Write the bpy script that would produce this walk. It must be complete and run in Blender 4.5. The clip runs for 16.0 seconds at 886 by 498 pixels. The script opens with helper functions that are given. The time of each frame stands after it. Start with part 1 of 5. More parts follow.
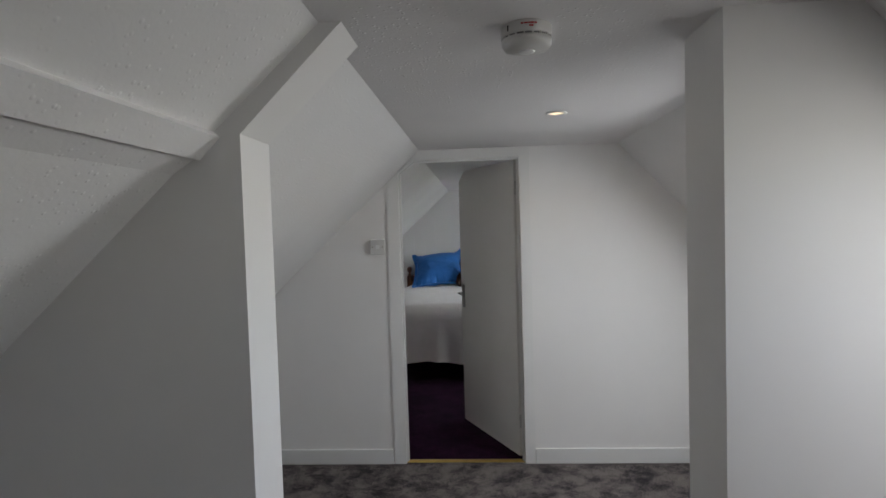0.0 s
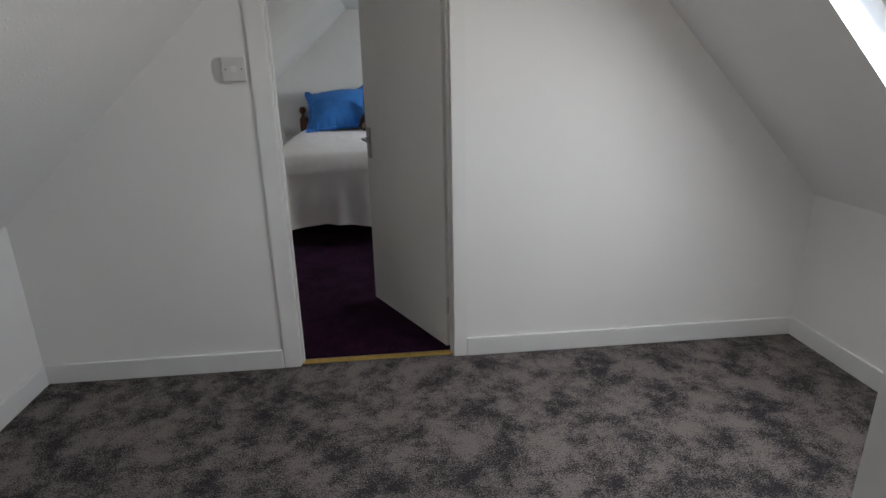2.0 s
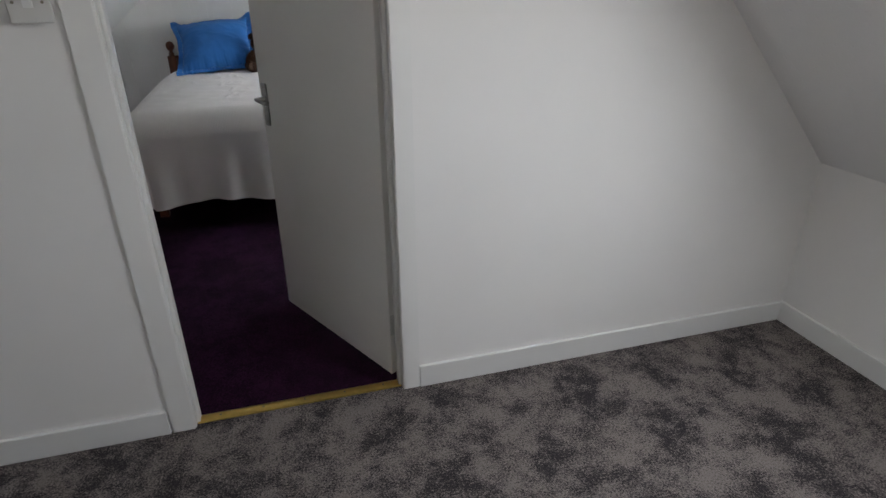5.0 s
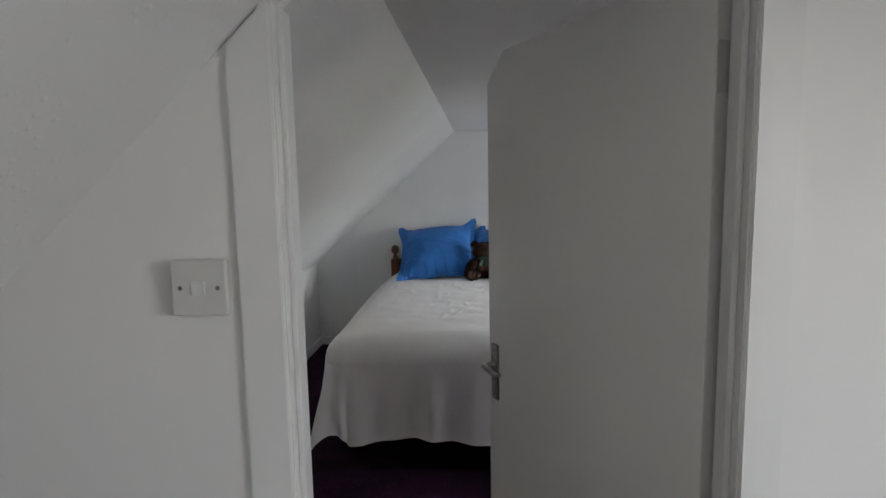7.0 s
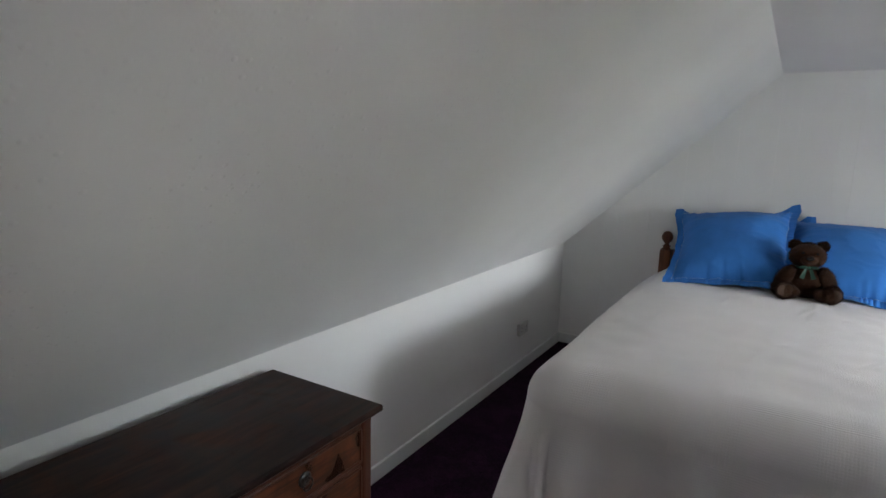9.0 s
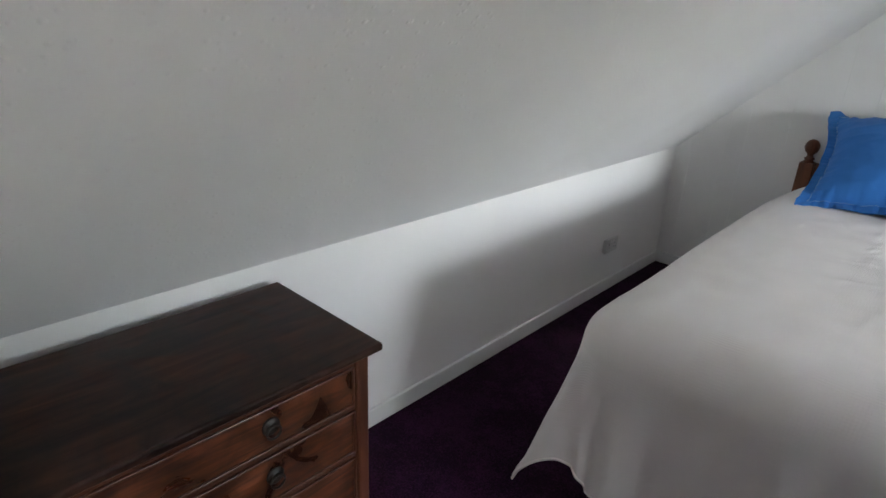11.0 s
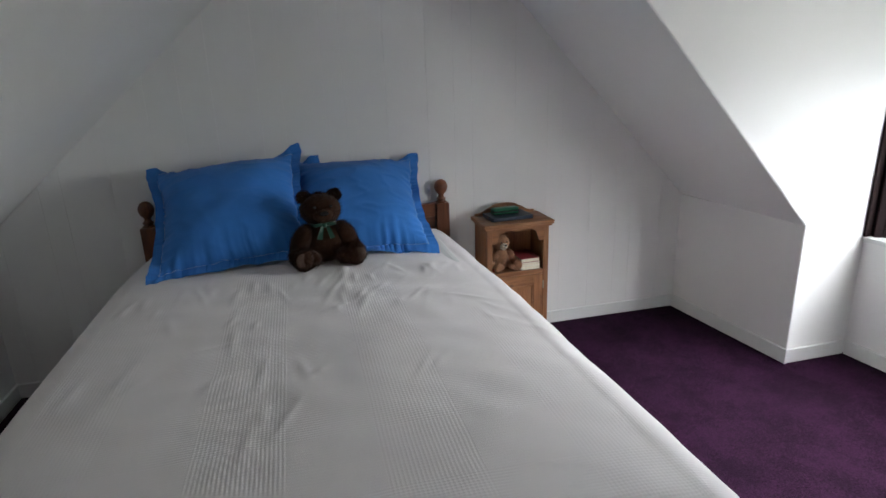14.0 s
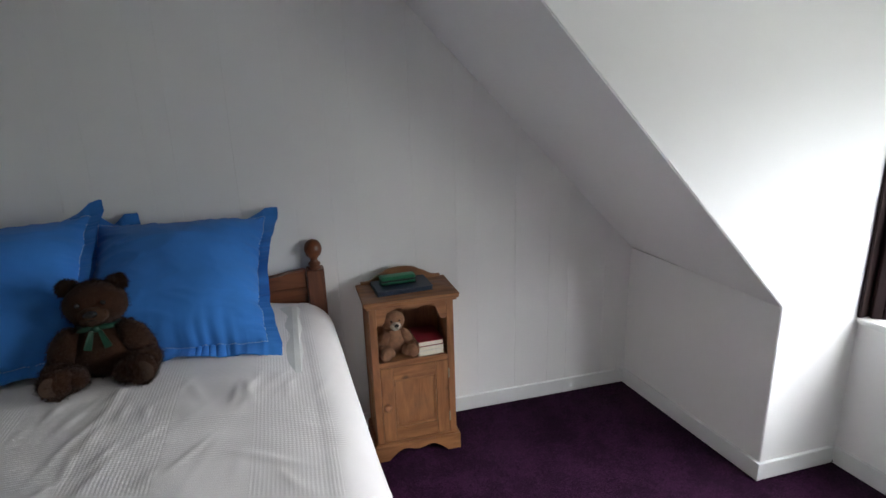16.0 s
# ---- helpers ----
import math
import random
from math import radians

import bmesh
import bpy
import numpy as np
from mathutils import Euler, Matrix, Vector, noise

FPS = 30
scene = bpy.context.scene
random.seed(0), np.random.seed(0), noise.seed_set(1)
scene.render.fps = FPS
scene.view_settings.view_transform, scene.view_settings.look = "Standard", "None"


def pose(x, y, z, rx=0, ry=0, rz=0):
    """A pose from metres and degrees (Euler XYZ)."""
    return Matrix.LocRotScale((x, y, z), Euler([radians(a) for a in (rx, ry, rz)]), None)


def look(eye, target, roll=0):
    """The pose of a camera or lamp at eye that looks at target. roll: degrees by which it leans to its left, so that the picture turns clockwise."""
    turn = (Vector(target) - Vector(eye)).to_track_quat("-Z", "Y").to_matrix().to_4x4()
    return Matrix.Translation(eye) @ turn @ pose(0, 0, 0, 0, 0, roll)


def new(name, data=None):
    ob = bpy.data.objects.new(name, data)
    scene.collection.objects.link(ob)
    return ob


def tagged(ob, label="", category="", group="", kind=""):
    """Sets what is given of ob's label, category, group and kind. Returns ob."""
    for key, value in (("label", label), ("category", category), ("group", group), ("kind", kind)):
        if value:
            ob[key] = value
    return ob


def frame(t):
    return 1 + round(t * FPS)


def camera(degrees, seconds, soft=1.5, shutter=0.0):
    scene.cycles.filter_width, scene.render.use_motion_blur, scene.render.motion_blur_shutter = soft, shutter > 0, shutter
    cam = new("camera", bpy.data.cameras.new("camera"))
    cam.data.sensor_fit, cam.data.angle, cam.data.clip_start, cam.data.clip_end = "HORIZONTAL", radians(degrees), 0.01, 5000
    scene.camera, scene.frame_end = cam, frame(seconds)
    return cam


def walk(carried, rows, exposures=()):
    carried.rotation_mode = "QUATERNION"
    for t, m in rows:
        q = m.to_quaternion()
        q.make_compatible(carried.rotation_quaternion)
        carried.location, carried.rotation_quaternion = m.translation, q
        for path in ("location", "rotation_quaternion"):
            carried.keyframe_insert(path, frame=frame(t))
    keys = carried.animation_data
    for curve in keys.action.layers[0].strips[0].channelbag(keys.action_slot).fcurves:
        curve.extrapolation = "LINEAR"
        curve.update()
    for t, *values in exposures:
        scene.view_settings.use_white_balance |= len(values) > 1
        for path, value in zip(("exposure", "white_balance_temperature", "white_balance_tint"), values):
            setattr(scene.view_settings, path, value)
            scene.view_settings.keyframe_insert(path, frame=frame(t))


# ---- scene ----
cam = camera(76.1, 16.0)

PATH = [
    (0, (0.505, -3.636, 1.558), (0.381, -1.641, 1.477), -1.7),
    (0.5, (0.474, -3.289, 1.549), (0.331, -1.297, 1.449), -1.4),
    (1, (0.491, -3.008, 1.501), (0.375, -1.019, 1.317), -1.4),
    (1.5, (0.511, -2.752, 1.473), (0.5, -0.791, 1.079), -1.6),
    (2, (0.478, -2.588, 1.436), (0.660, -0.697, 0.816), -1.2),
    (2.5, (0.436, -2.452, 1.430), (0.961, -0.684, 0.655), -1.8),
    (3, (0.422, -2.317, 1.467), (1.328, -0.762, 0.593), -2.6),
    (3.2, (0.445, -2.26, 1.48), (1.468, -0.792, 0.584), -2.7),
    (5.3, (0.412, -1.747, 1.469), (0.715, 0.053, 0.652), 0.3),
    (5.5, (0.397, -1.725, 1.49), (0.559, 0.107, 0.702), 0.6),
    (6, (0.366, -1.541, 1.531), (0.343, 0.355, 0.893), -0.3),
    (6.5, (0.325, -1.273, 1.594), (0.235, 0.685, 1.196), -0.8),
    (7, (0.339, -0.936, 1.611), (0.206, 1.044, 1.367), -1.1),
    (7.5, (0.361, -0.617, 1.622), (0.153, 1.366, 1.457), -1.2),
    (8, (0.322, -0.249, 1.623), (-0.026, 1.714, 1.465), -1.3),
    (8.5, (0.287, -0.007, 1.593), (-0.325, 1.888, 1.411), -0.7),
    (9, (0.247, 0.174, 1.538), (-0.783, 1.852, 1.185), 1.5),
    (9.2, (0.263, 0.208, 1.538), (-0.927, 1.755, 1.105), 2.7),
    (11.3, (0.178, 0.729, 1.496), (-1.068, 2.095, 0.740), 2.1),
    (11.5, (0.171, 0.772, 1.508), (-0.938, 2.263, 0.766), 0.9),
    (12, (0.126, 0.891, 1.495), (-0.597, 2.629, 0.819), -0.8),
    (12.5, (0.15, 1.054, 1.502), (-0.338, 2.893, 0.885), -2.4),
    (13, (0.208, 1.17, 1.538), (-0.072, 3.057, 0.937), -2.4),
    (13.5, (0.235, 1.253, 1.545), (0.233, 3.163, 0.952), -1.9),
    (14, (0.284, 1.366, 1.541), (0.745, 3.223, 0.959), -1.9),
    (14.5, (0.403, 1.487, 1.587), (1.078, 3.276, 1.001), -1.5),
    (15, (0.646, 1.625, 1.618), (1.304, 3.426, 1.047), -2.0),
    (15.5, (0.801, 1.796, 1.618), (1.4, 3.617, 1.049), -1.8),
    (16, (0.978, 2.006, 1.624), (1.474, 3.859, 1.058), -1.9),
]
walk(cam, [(t, look(eye, target, roll)) for t, eye, target, roll in PATH], exposures=[(0, 2.35), (2.0, 2.5), (3.0, 2.75), (5.3, 2.5), (6.5, 2.5), (8, 2.62), (9.2, 2.67), (11.3, 3.1), (12.5, 2.6), (13.5, 2.24), (14.5, 1.92), (16, 1.92)])

# ---- world, sun, window light ----
world = bpy.data.worlds.new("sky")
scene.world = world
world.use_nodes = True
wn = world.node_tree
sky = wn.nodes.new("ShaderNodeTexSky")
sky.sky_type = "NISHITA"
sky.sun_disc = False
sky.sun_elevation = radians(29)
sky.sun_rotation = radians(248)
sky.air_density, sky.dust_density = 1.0, 3.0
wn.links.new(sky.outputs[0], wn.nodes["Background"].inputs[0])
wn.nodes["Background"].inputs[1].default_value = 0.15

sun_data = bpy.data.lights.new("sun", "SUN")
sun_data.energy, sun_data.angle, sun_data.color = 4.5, radians(12), (1.0, 0.95, 0.88)
sun = new("sun", sun_data)
sun.matrix_world = look((0, 0, 6), (10, 4, 0))


def window_light(name, at, target, w, h, watts, colour, spread):
    d = bpy.data.lights.new(name, "AREA")
    d.shape, d.size, d.size_y, d.energy, d.color = "RECTANGLE", w, h, watts, colour
    d.spread = radians(spread)
    ob = new(name, d)
    ob.matrix_world = look(at, target)
    return ob


DAY = (0.92, 0.962, 1.0)
GREYDAY = (0.955, 0.98, 1.0)
WARMDAY = (1.0, 0.985, 0.955)
window_light("window_light", (3.70, 2.60, 1.30), (0.95, 3.30, -1.55), 1.42, 1.12, 11.2, DAY, 97)
window_light("window_light", (3.42, 3.56, 1.30), (2.85, 2.75, 0.10), 0.34, 1.12, 0.9, DAY, 95)
window_light("window_light", (3.44, 1.76, 1.30), (2.87, 2.58, 1.0), 0.34, 1.12, 2.3, GREYDAY, 140)
window_light("roof_window_light", (1.912, -1.127, 1.619), (1.19, -1.127, 0.927), 0.50, 0.64, 3.0, GREYDAY, 180)
window_light("roof_window_light", (1.912, -2.85, 1.619), (1.19, -2.85, 0.927), 0.48, 0.60, 1.45, WARMDAY, 180)


# ---- mesh helpers ----
def link(name, bm, mat, parent=None, label="", smooth=False):
    me = bpy.data.meshes.new(name)
    bmesh.ops.recalc_face_normals(bm, faces=bm.faces)
    bm.to_mesh(me)
    bm.free()
    if smooth:
        for p in me.polygons:
            p.use_smooth = True
    for m in (mat if isinstance(mat, (list, tuple)) else [mat]):
        me.materials.append(m)
    ob = new(name, me)
    if parent is not None:
        ob.parent = parent
    if label:
        ob["label"] = label
    return ob


def part(name, bm, mat, parent, label="", smooth=False):
    return link(name, bm, mat, parent, label, smooth)


def empty(name, m):
    ob = new(name)
    ob.matrix_world = m
    ob.empty_display_size = 0.1
    return ob


def box(bm, lo, hi, bevel=0.0, seg=2):
    vs = bmesh.ops.create_cube(bm, size=1.0)["verts"]
    for v in vs:
        v.co = Vector([lo[i] + (v.co[i] + 0.5) * (hi[i] - lo[i]) for i in range(3)])
    if bevel > 0:
        es = list({e for v in vs for e in v.link_edges})
        bmesh.ops.bevel(bm, geom=es, offset=bevel, segments=seg, affect="EDGES", profile=0.5)
    return bm


def prism(bm, pts, axis, a, b):
    """A polygon of two coordinates, drawn out along the axis from a to b."""
    def at(p, c):
        return {"x": (c, p[0], p[1]), "y": (p[0], c, p[1]), "z": (p[0], p[1], c)}[axis]
    lo = [bm.verts.new(at(p, a)) for p in pts]
    hi = [bm.verts.new(at(p, b)) for p in pts]
    bm.faces.new(lo)
    bm.faces.new(hi)
    n = len(pts)
    for i in range(n):
        bm.faces.new((lo[i], lo[(i + 1) % n], hi[(i + 1) % n], hi[i]))
    return bm


def lathe(bm, profile, n=24, m=None):
    """A turned shape round z: profile rows of radius and height."""
    m = m or Matrix()
    rings = []
    for r, z in profile:
        if r < 1e-5:
            rings.append([bm.verts.new(m @ Vector((0, 0, z)))])
        else:
            rings.append([bm.verts.new(m @ Vector((r * math.cos(2 * math.pi * i / n), r * math.sin(2 * math.pi * i / n), z))) for i in range(n)])
    for a, b in zip(rings, rings[1:]):
        for i in range(n):
            j = (i + 1) % n
            if len(a) == 1 and len(b) == 1:
                continue
            if len(a) == 1:
                bm.faces.new((a[0], b[i], b[j]))
            elif len(b) == 1:
                bm.faces.new((a[i], a[j], b[0]))
            else:
                bm.faces.new((a[i], a[j], b[j], b[i]))
    for ring, flip in ((rings[0], True), (rings[-1], False)):
        if len(ring) > 1:
            bm.faces.new(ring[::-1] if flip else ring)
    return bm


def tube(bm, pts, r, n=8):
    """A round rod through points; r is a number or one per point."""
    pts = [Vector(p) for p in pts]
    rs = r if isinstance(r, (list, tuple)) else [r] * len(pts)
    rings = []
    for i, p in enumerate(pts):
        d = (pts[min(i + 1, len(pts) - 1)] - pts[max(i - 1, 0)]).normalized()
        q = d.to_track_quat("Z", "Y")
        rings.append([bm.verts.new(p + q @ Vector((rs[i] * math.cos(2 * math.pi * k / n), rs[i] * math.sin(2 * math.pi * k / n), 0))) for k in range(n)])
    for a, b in zip(rings, rings[1:]):
        for k in range(n):
            bm.faces.new((a[k], a[(k + 1) % n], b[(k + 1) % n], b[k]))
    bm.faces.new(rings[0][::-1])
    bm.faces.new(rings[-1])
    return bm


def ball(bm, at, r, scale=(1, 1, 1), rot=None, u=20, v=14):
    m = Matrix.Translation(at) @ (rot or Matrix()) @ Matrix.Diagonal((*[r * s for s in scale], 1))
    return bmesh.ops.create_uvsphere(bm, u_segments=u, v_segments=v, radius=1.0, matrix=m)["verts"]


# ---- materials ----
def material(name, colour, rough=0.6, metal=0.0, spread=0.06, scale=6.0, bump=0.15, fine=220.0, spec=0.5, depth=0.002):
    """A painted or plain surface with soft blotches and a fine relief. Returns the material and its main nodes."""
    m = bpy.data.materials.new(name)
    m.use_nodes = True
    nt = m.node_tree
    p = nt.nodes["Principled BSDF"]
    p.inputs["Roughness"].default_value = rough
    p.inputs["Metallic"].default_value = metal
    p.inputs["Specular IOR Level"].default_value = spec
    co = nt.nodes.new("ShaderNodeTexCoord")
    big = nt.nodes.new("ShaderNodeTexNoise")
    big.inputs["Scale"].default_value, big.inputs["Detail"].default_value = scale, 5
    nt.links.new(co.outputs["Object"], big.inputs["Vector"])
    ramp = nt.nodes.new("ShaderNodeValToRGB")
    lo = [max(0.0, c * (1 - spread)) for c in colour]
    hi = [min(1.0, c * (1 + spread)) for c in colour]
    ramp.color_ramp.elements[0].position, ramp.color_ramp.elements[1].position = 0.3, 0.7
    ramp.color_ramp.elements[0].color, ramp.color_ramp.elements[1].color = (*lo, 1), (*hi, 1)
    nt.links.new(big.outputs["Fac"], ramp.inputs["Fac"])
    nt.links.new(ramp.outputs["Color"], p.inputs["Base Color"])
    small = nt.nodes.new("ShaderNodeTexNoise")
    small.inputs["Scale"].default_value, small.inputs["Detail"].default_value = fine, 4
    nt.links.new(co.outputs["Object"], small.inputs["Vector"])
    bp = nt.nodes.new("ShaderNodeBump")
    bp.inputs["Strength"].default_value, bp.inputs["Distance"].default_value = bump, depth
    nt.links.new(small.outputs["Fac"], bp.inputs["Height"])
    nt.links.new(bp.outputs["Normal"], p.inputs["Normal"])
    return m


def carpet(name, dark, light, patch, contrast):
    """Cut pile: brushed patches with ragged edges, grain of the tufts, deep fine relief."""
    m = bpy.data.materials.new(name)
    m.use_nodes = True
    nt = m.node_tree
    L = nt.links.new
    p = nt.nodes["Principled BSDF"]
    p.inputs["Roughness"].default_value = 0.95
    p.inputs["Specular IOR Level"].default_value = 0.1
    co = nt.nodes.new("ShaderNodeTexCoord")
    warp = nt.nodes.new("ShaderNodeTexNoise")
    warp.inputs["Scale"].default_value, warp.inputs["Detail"].default_value = patch, 9
    warp.inputs["Roughness"].default_value, warp.inputs["Distortion"].default_value = 0.76, 0.12
    L(co.outputs["Object"], warp.inputs["Vector"])
    sharp = nt.nodes.new("ShaderNodeValToRGB")
    sharp.color_ramp.elements[0].position, sharp.color_ramp.elements[1].position = 0.42, 0.58
    sharp.color_ramp.elements[0].color, sharp.color_ramp.elements[1].color = (*dark, 1), (*light, 1)
    grain = nt.nodes.new("ShaderNodeTexNoise")
    grain.inputs["Scale"].default_value, grain.inputs["Detail"].default_value = 150, 9
    grain.inputs["Roughness"].default_value = 0.75
    L(co.outputs["Object"], grain.inputs["Vector"])
    rag = nt.nodes.new("ShaderNodeMath")
    rag.operation, rag.inputs[1].default_value, rag.inputs[2].default_value = "MULTIPLY_ADD", 0.9, -0.45
    L(grain.outputs["Fac"], rag.inputs[0])
    both = nt.nodes.new("ShaderNodeMath")
    L(warp.outputs["Fac"], both.inputs[0])
    L(rag.outputs[0], both.inputs[1])
    L(both.outputs[0], sharp.inputs["Fac"])
    gr = nt.nodes.new("ShaderNodeMapRange")
    gr.inputs[1].default_value, gr.inputs[2].default_value = 0.3, 0.7
    gr.inputs[3].default_value, gr.inputs[4].default_value = 1 - contrast, 1 + contrast
    L(grain.outputs["Fac"], gr.inputs[0])
    mul = nt.nodes.new("ShaderNodeVectorMath")
    mul.operation = "SCALE"
    L(sharp.outputs["Color"], mul.inputs[0])
    L(gr.outputs[0], mul.inputs["Scale"])
    L(mul.outputs[0], p.inputs["Base Color"])
    bp = nt.nodes.new("ShaderNodeBump")
    bp.inputs["Strength"].default_value, bp.inputs["Distance"].default_value = 0.8, 0.004
    L(grain.outputs["Fac"], bp.inputs["Height"])
    bp2 = nt.nodes.new("ShaderNodeBump")
    bp2.inputs["Strength"].default_value, bp2.inputs["Distance"].default_value = 0.4, 0.010
    L(warp.outputs["Fac"], bp2.inputs["Height"])
    L(bp.outputs["Normal"], bp2.inputs["Normal"])
    L(bp2.outputs["Normal"], p.inputs["Normal"])
    return m


def wood(name, dark, light, along="x", rough=0.4, grain=9.0, knots=0.0, coat=0.0, mottle=0.0, turn=(0, 0, 0)):
    """Timber with stretched rings; knots and figure where asked."""
    m = bpy.data.materials.new(name)
    m.use_nodes = True
    nt = m.node_tree
    L = nt.links.new
    p = nt.nodes["Principled BSDF"]
    p.inputs["Roughness"].default_value = rough
    p.inputs["Coat Weight"].default_value = coat
    p.inputs["Coat Roughness"].default_value = 0.25
    co = nt.nodes.new("ShaderNodeTexCoord")
    rnd = nt.nodes.new("ShaderNodeObjectInfo")
    add = nt.nodes.new("ShaderNodeVectorMath")
    add.operation = "ADD"
    sc = nt.nodes.new("ShaderNodeVectorMath")
    sc.operation = "SCALE"
    sc.inputs[0].default_value = (3.1, 1.7, 2.3)
    L(rnd.outputs["Random"], sc.inputs["Scale"])
    L(co.outputs["Object"], add.inputs[0])
    L(sc.outputs[0], add.inputs[1])
    mp = nt.nodes.new("ShaderNodeMapping")
    stretch = {"x": (0.12, 1, 1), "y": (1, 0.12, 1), "z": (1, 1, 0.12)}[along]
    mp.inputs["Scale"].default_value = stretch
    mp.inputs["Rotation"].default_value = [radians(a) for a in turn]
    L(add.outputs[0], mp.inputs["Vector"])
    wave = nt.nodes.new("ShaderNodeTexNoise")
    wave.inputs["Scale"].default_value, wave.inputs["Detail"].default_value = grain * 3.0, 6
    wave.inputs["Roughness"].default_value, wave.inputs["Distortion"].default_value = 0.6, 1.2
    L(mp.outputs["Vector"], wave.inputs["Vector"])
    ramp = nt.nodes.new("ShaderNodeValToRGB")
    ramp.color_ramp.elements[0].position, ramp.color_ramp.elements[1].position = 0.33, 0.66
    ramp.color_ramp.elements[0].color, ramp.color_ramp.elements[1].color = (*dark, 1), (*light, 1)
    L(wave.outputs["Fac"], ramp.inputs["Fac"])
    out = ramp.outputs["Color"]
    if knots > 0:
        vo = nt.nodes.new("ShaderNodeTexVoronoi")
        vo.inputs["Scale"].default_value = knots
        L(add.outputs[0], vo.inputs["Vector"])
        kr = nt.nodes.new("ShaderNodeMapRange")
        kr.inputs[1].default_value, kr.inputs[2].default_value = 0.05, 0.13
        kr.inputs[3].default_value, kr.inputs[4].default_value = 0.35, 1.0
        L(vo.outputs["Distance"], kr.inputs[0])
        mk = nt.nodes.new("ShaderNodeVectorMath")
        mk.operation = "SCALE"
        L(out, mk.inputs[0])
        L(kr.outputs[0], mk.inputs["Scale"])
        out = mk.outputs[0]
    if mottle > 0:
        mo = nt.nodes.new("ShaderNodeTexNoise")
        mo.inputs["Scale"].default_value, mo.inputs["Detail"].default_value = 7, 5
        mo.inputs["Distortion"].default_value = 1.0
        L(add.outputs[0], mo.inputs["Vector"])
        mr = nt.nodes.new("ShaderNodeMapRange")
        mr.inputs[1].default_value, mr.inputs[2].default_value = 0.35, 0.65
        mr.inputs[3].default_value, mr.inputs[4].default_value = 1 - mottle, 1 + mottle
        L(mo.outputs["Fac"], mr.inputs[0])
        mk = nt.nodes.new("ShaderNodeVectorMath")
        mk.operation = "SCALE"
        L(out, mk.inputs[0])
        L(mr.outputs[0], mk.inputs["Scale"])
        out = mk.outputs[0]
        rr = nt.nodes.new("ShaderNodeMapRange")
        rr.inputs[1].default_value, rr.inputs[2].default_value = 0.35, 0.65
        rr.inputs[3].default_value, rr.inputs[4].default_value = rough * 0.75, min(1, rough * 1.35)
        L(mo.outputs["Fac"], rr.inputs[0])
        L(rr.outputs[0], p.inputs["Roughness"])
    L(out, p.inputs["Base Color"])
    bp = nt.nodes.new("ShaderNodeBump")
    bp.inputs["Strength"].default_value, bp.inputs["Distance"].default_value = 0.2, 0.001
    L(wave.outputs["Fac"], bp.inputs["Height"])
    L(bp.outputs["Normal"], p.inputs["Normal"])
    return m


def speckled_wall(name, colour, specks):
    """Emulsion over lining paper: faint roller relief, and grains under the paint."""
    m = material(name, colour, rough=0.75, spread=0.025, scale=1.6, bump=0.25, fine=85, spec=0.3, depth=0.002)
    nt = m.node_tree
    L = nt.links.new
    co = [n for n in nt.nodes if n.bl_idname == "ShaderNodeTexCoord"][0]
    bp = [n for n in nt.nodes if n.bl_idname == "ShaderNodeBump"][0]
    vo = nt.nodes.new("ShaderNodeTexVoronoi")
    vo.inputs["Scale"].default_value = specks
    L(co.outputs["Object"], vo.inputs["Vector"])
    mr = nt.nodes.new("ShaderNodeMapRange")
    mr.inputs[1].default_value, mr.inputs[2].default_value = 0.04, 0.30
    mr.inputs[3].default_value, mr.inputs[4].default_value = 1.0, 0.0
    L(vo.outputs["Distance"], mr.inputs[0])
    gate = nt.nodes.new("ShaderNodeMath")
    gate.operation = "GREATER_THAN"
    gate.inputs[1].default_value = 0.42
    sep = nt.nodes.new("ShaderNodeSeparateColor")
    L(vo.outputs["Color"], sep.inputs[0])
    L(sep.outputs[0], gate.inputs[0])
    mu = nt.nodes.new("ShaderNodeMath")
    mu.operation = "MULTIPLY"
    L(mr.outputs[0], mu.inputs[0])
    L(gate.outputs[0], mu.inputs[1])
    b2 = nt.nodes.new("ShaderNodeBump")
    b2.inputs["Strength"].default_value, b2.inputs["Distance"].default_value = 0.46, 0.0028
    L(mu.outputs[0], b2.inputs["Height"])
    L(bp.outputs["Normal"], b2.inputs["Normal"])
    p = nt.nodes["Principled BSDF"]
    L(b2.outputs["Normal"], p.inputs["Normal"])
    return m


WALL = material("wall_paint", (0.85, 0.838, 0.825), rough=0.7, spread=0.025, scale=1.3, bump=0.1, fine=140, spec=0.3)
SLOPE = speckled_wall("slope_paint", (0.83, 0.82, 0.815), 52)
CEIL = speckled_wall("ceiling_paint", (0.83, 0.815, 0.815), 60)
TRIM = material("trim_gloss", (0.80, 0.80, 0.79), rough=0.36, spread=0.02, scale=5, bump=0.0, fine=60)
DOOR = material("door_paint", (0.86, 0.845, 0.815), rough=0.38, spread=0.02, scale=2, bump=0.06, fine=90)
PLASTIC = material("white_plastic", (0.66, 0.65, 0.63), rough=0.32, spread=0.015, bump=0.02)
GREYCARPET = carpet("grey_carpet", (0.040, 0.036, 0.040), (0.215, 0.188, 0.178), 5.2, 0.48)
PURPLE = carpet("purple_carpet", (0.0145, 0.0033, 0.0130), (0.0290, 0.0074, 0.0255), 4.0, 0.6)
BRASS = material("brass", (0.80, 0.56, 0.16), rough=0.3, metal=1.0, spread=0.1, scale=30, bump=0.05)
CHROME = material("chrome", (0.62, 0.62, 0.63), rough=0.2, metal=1.0, spread=0.08, scale=40, bump=0.04)
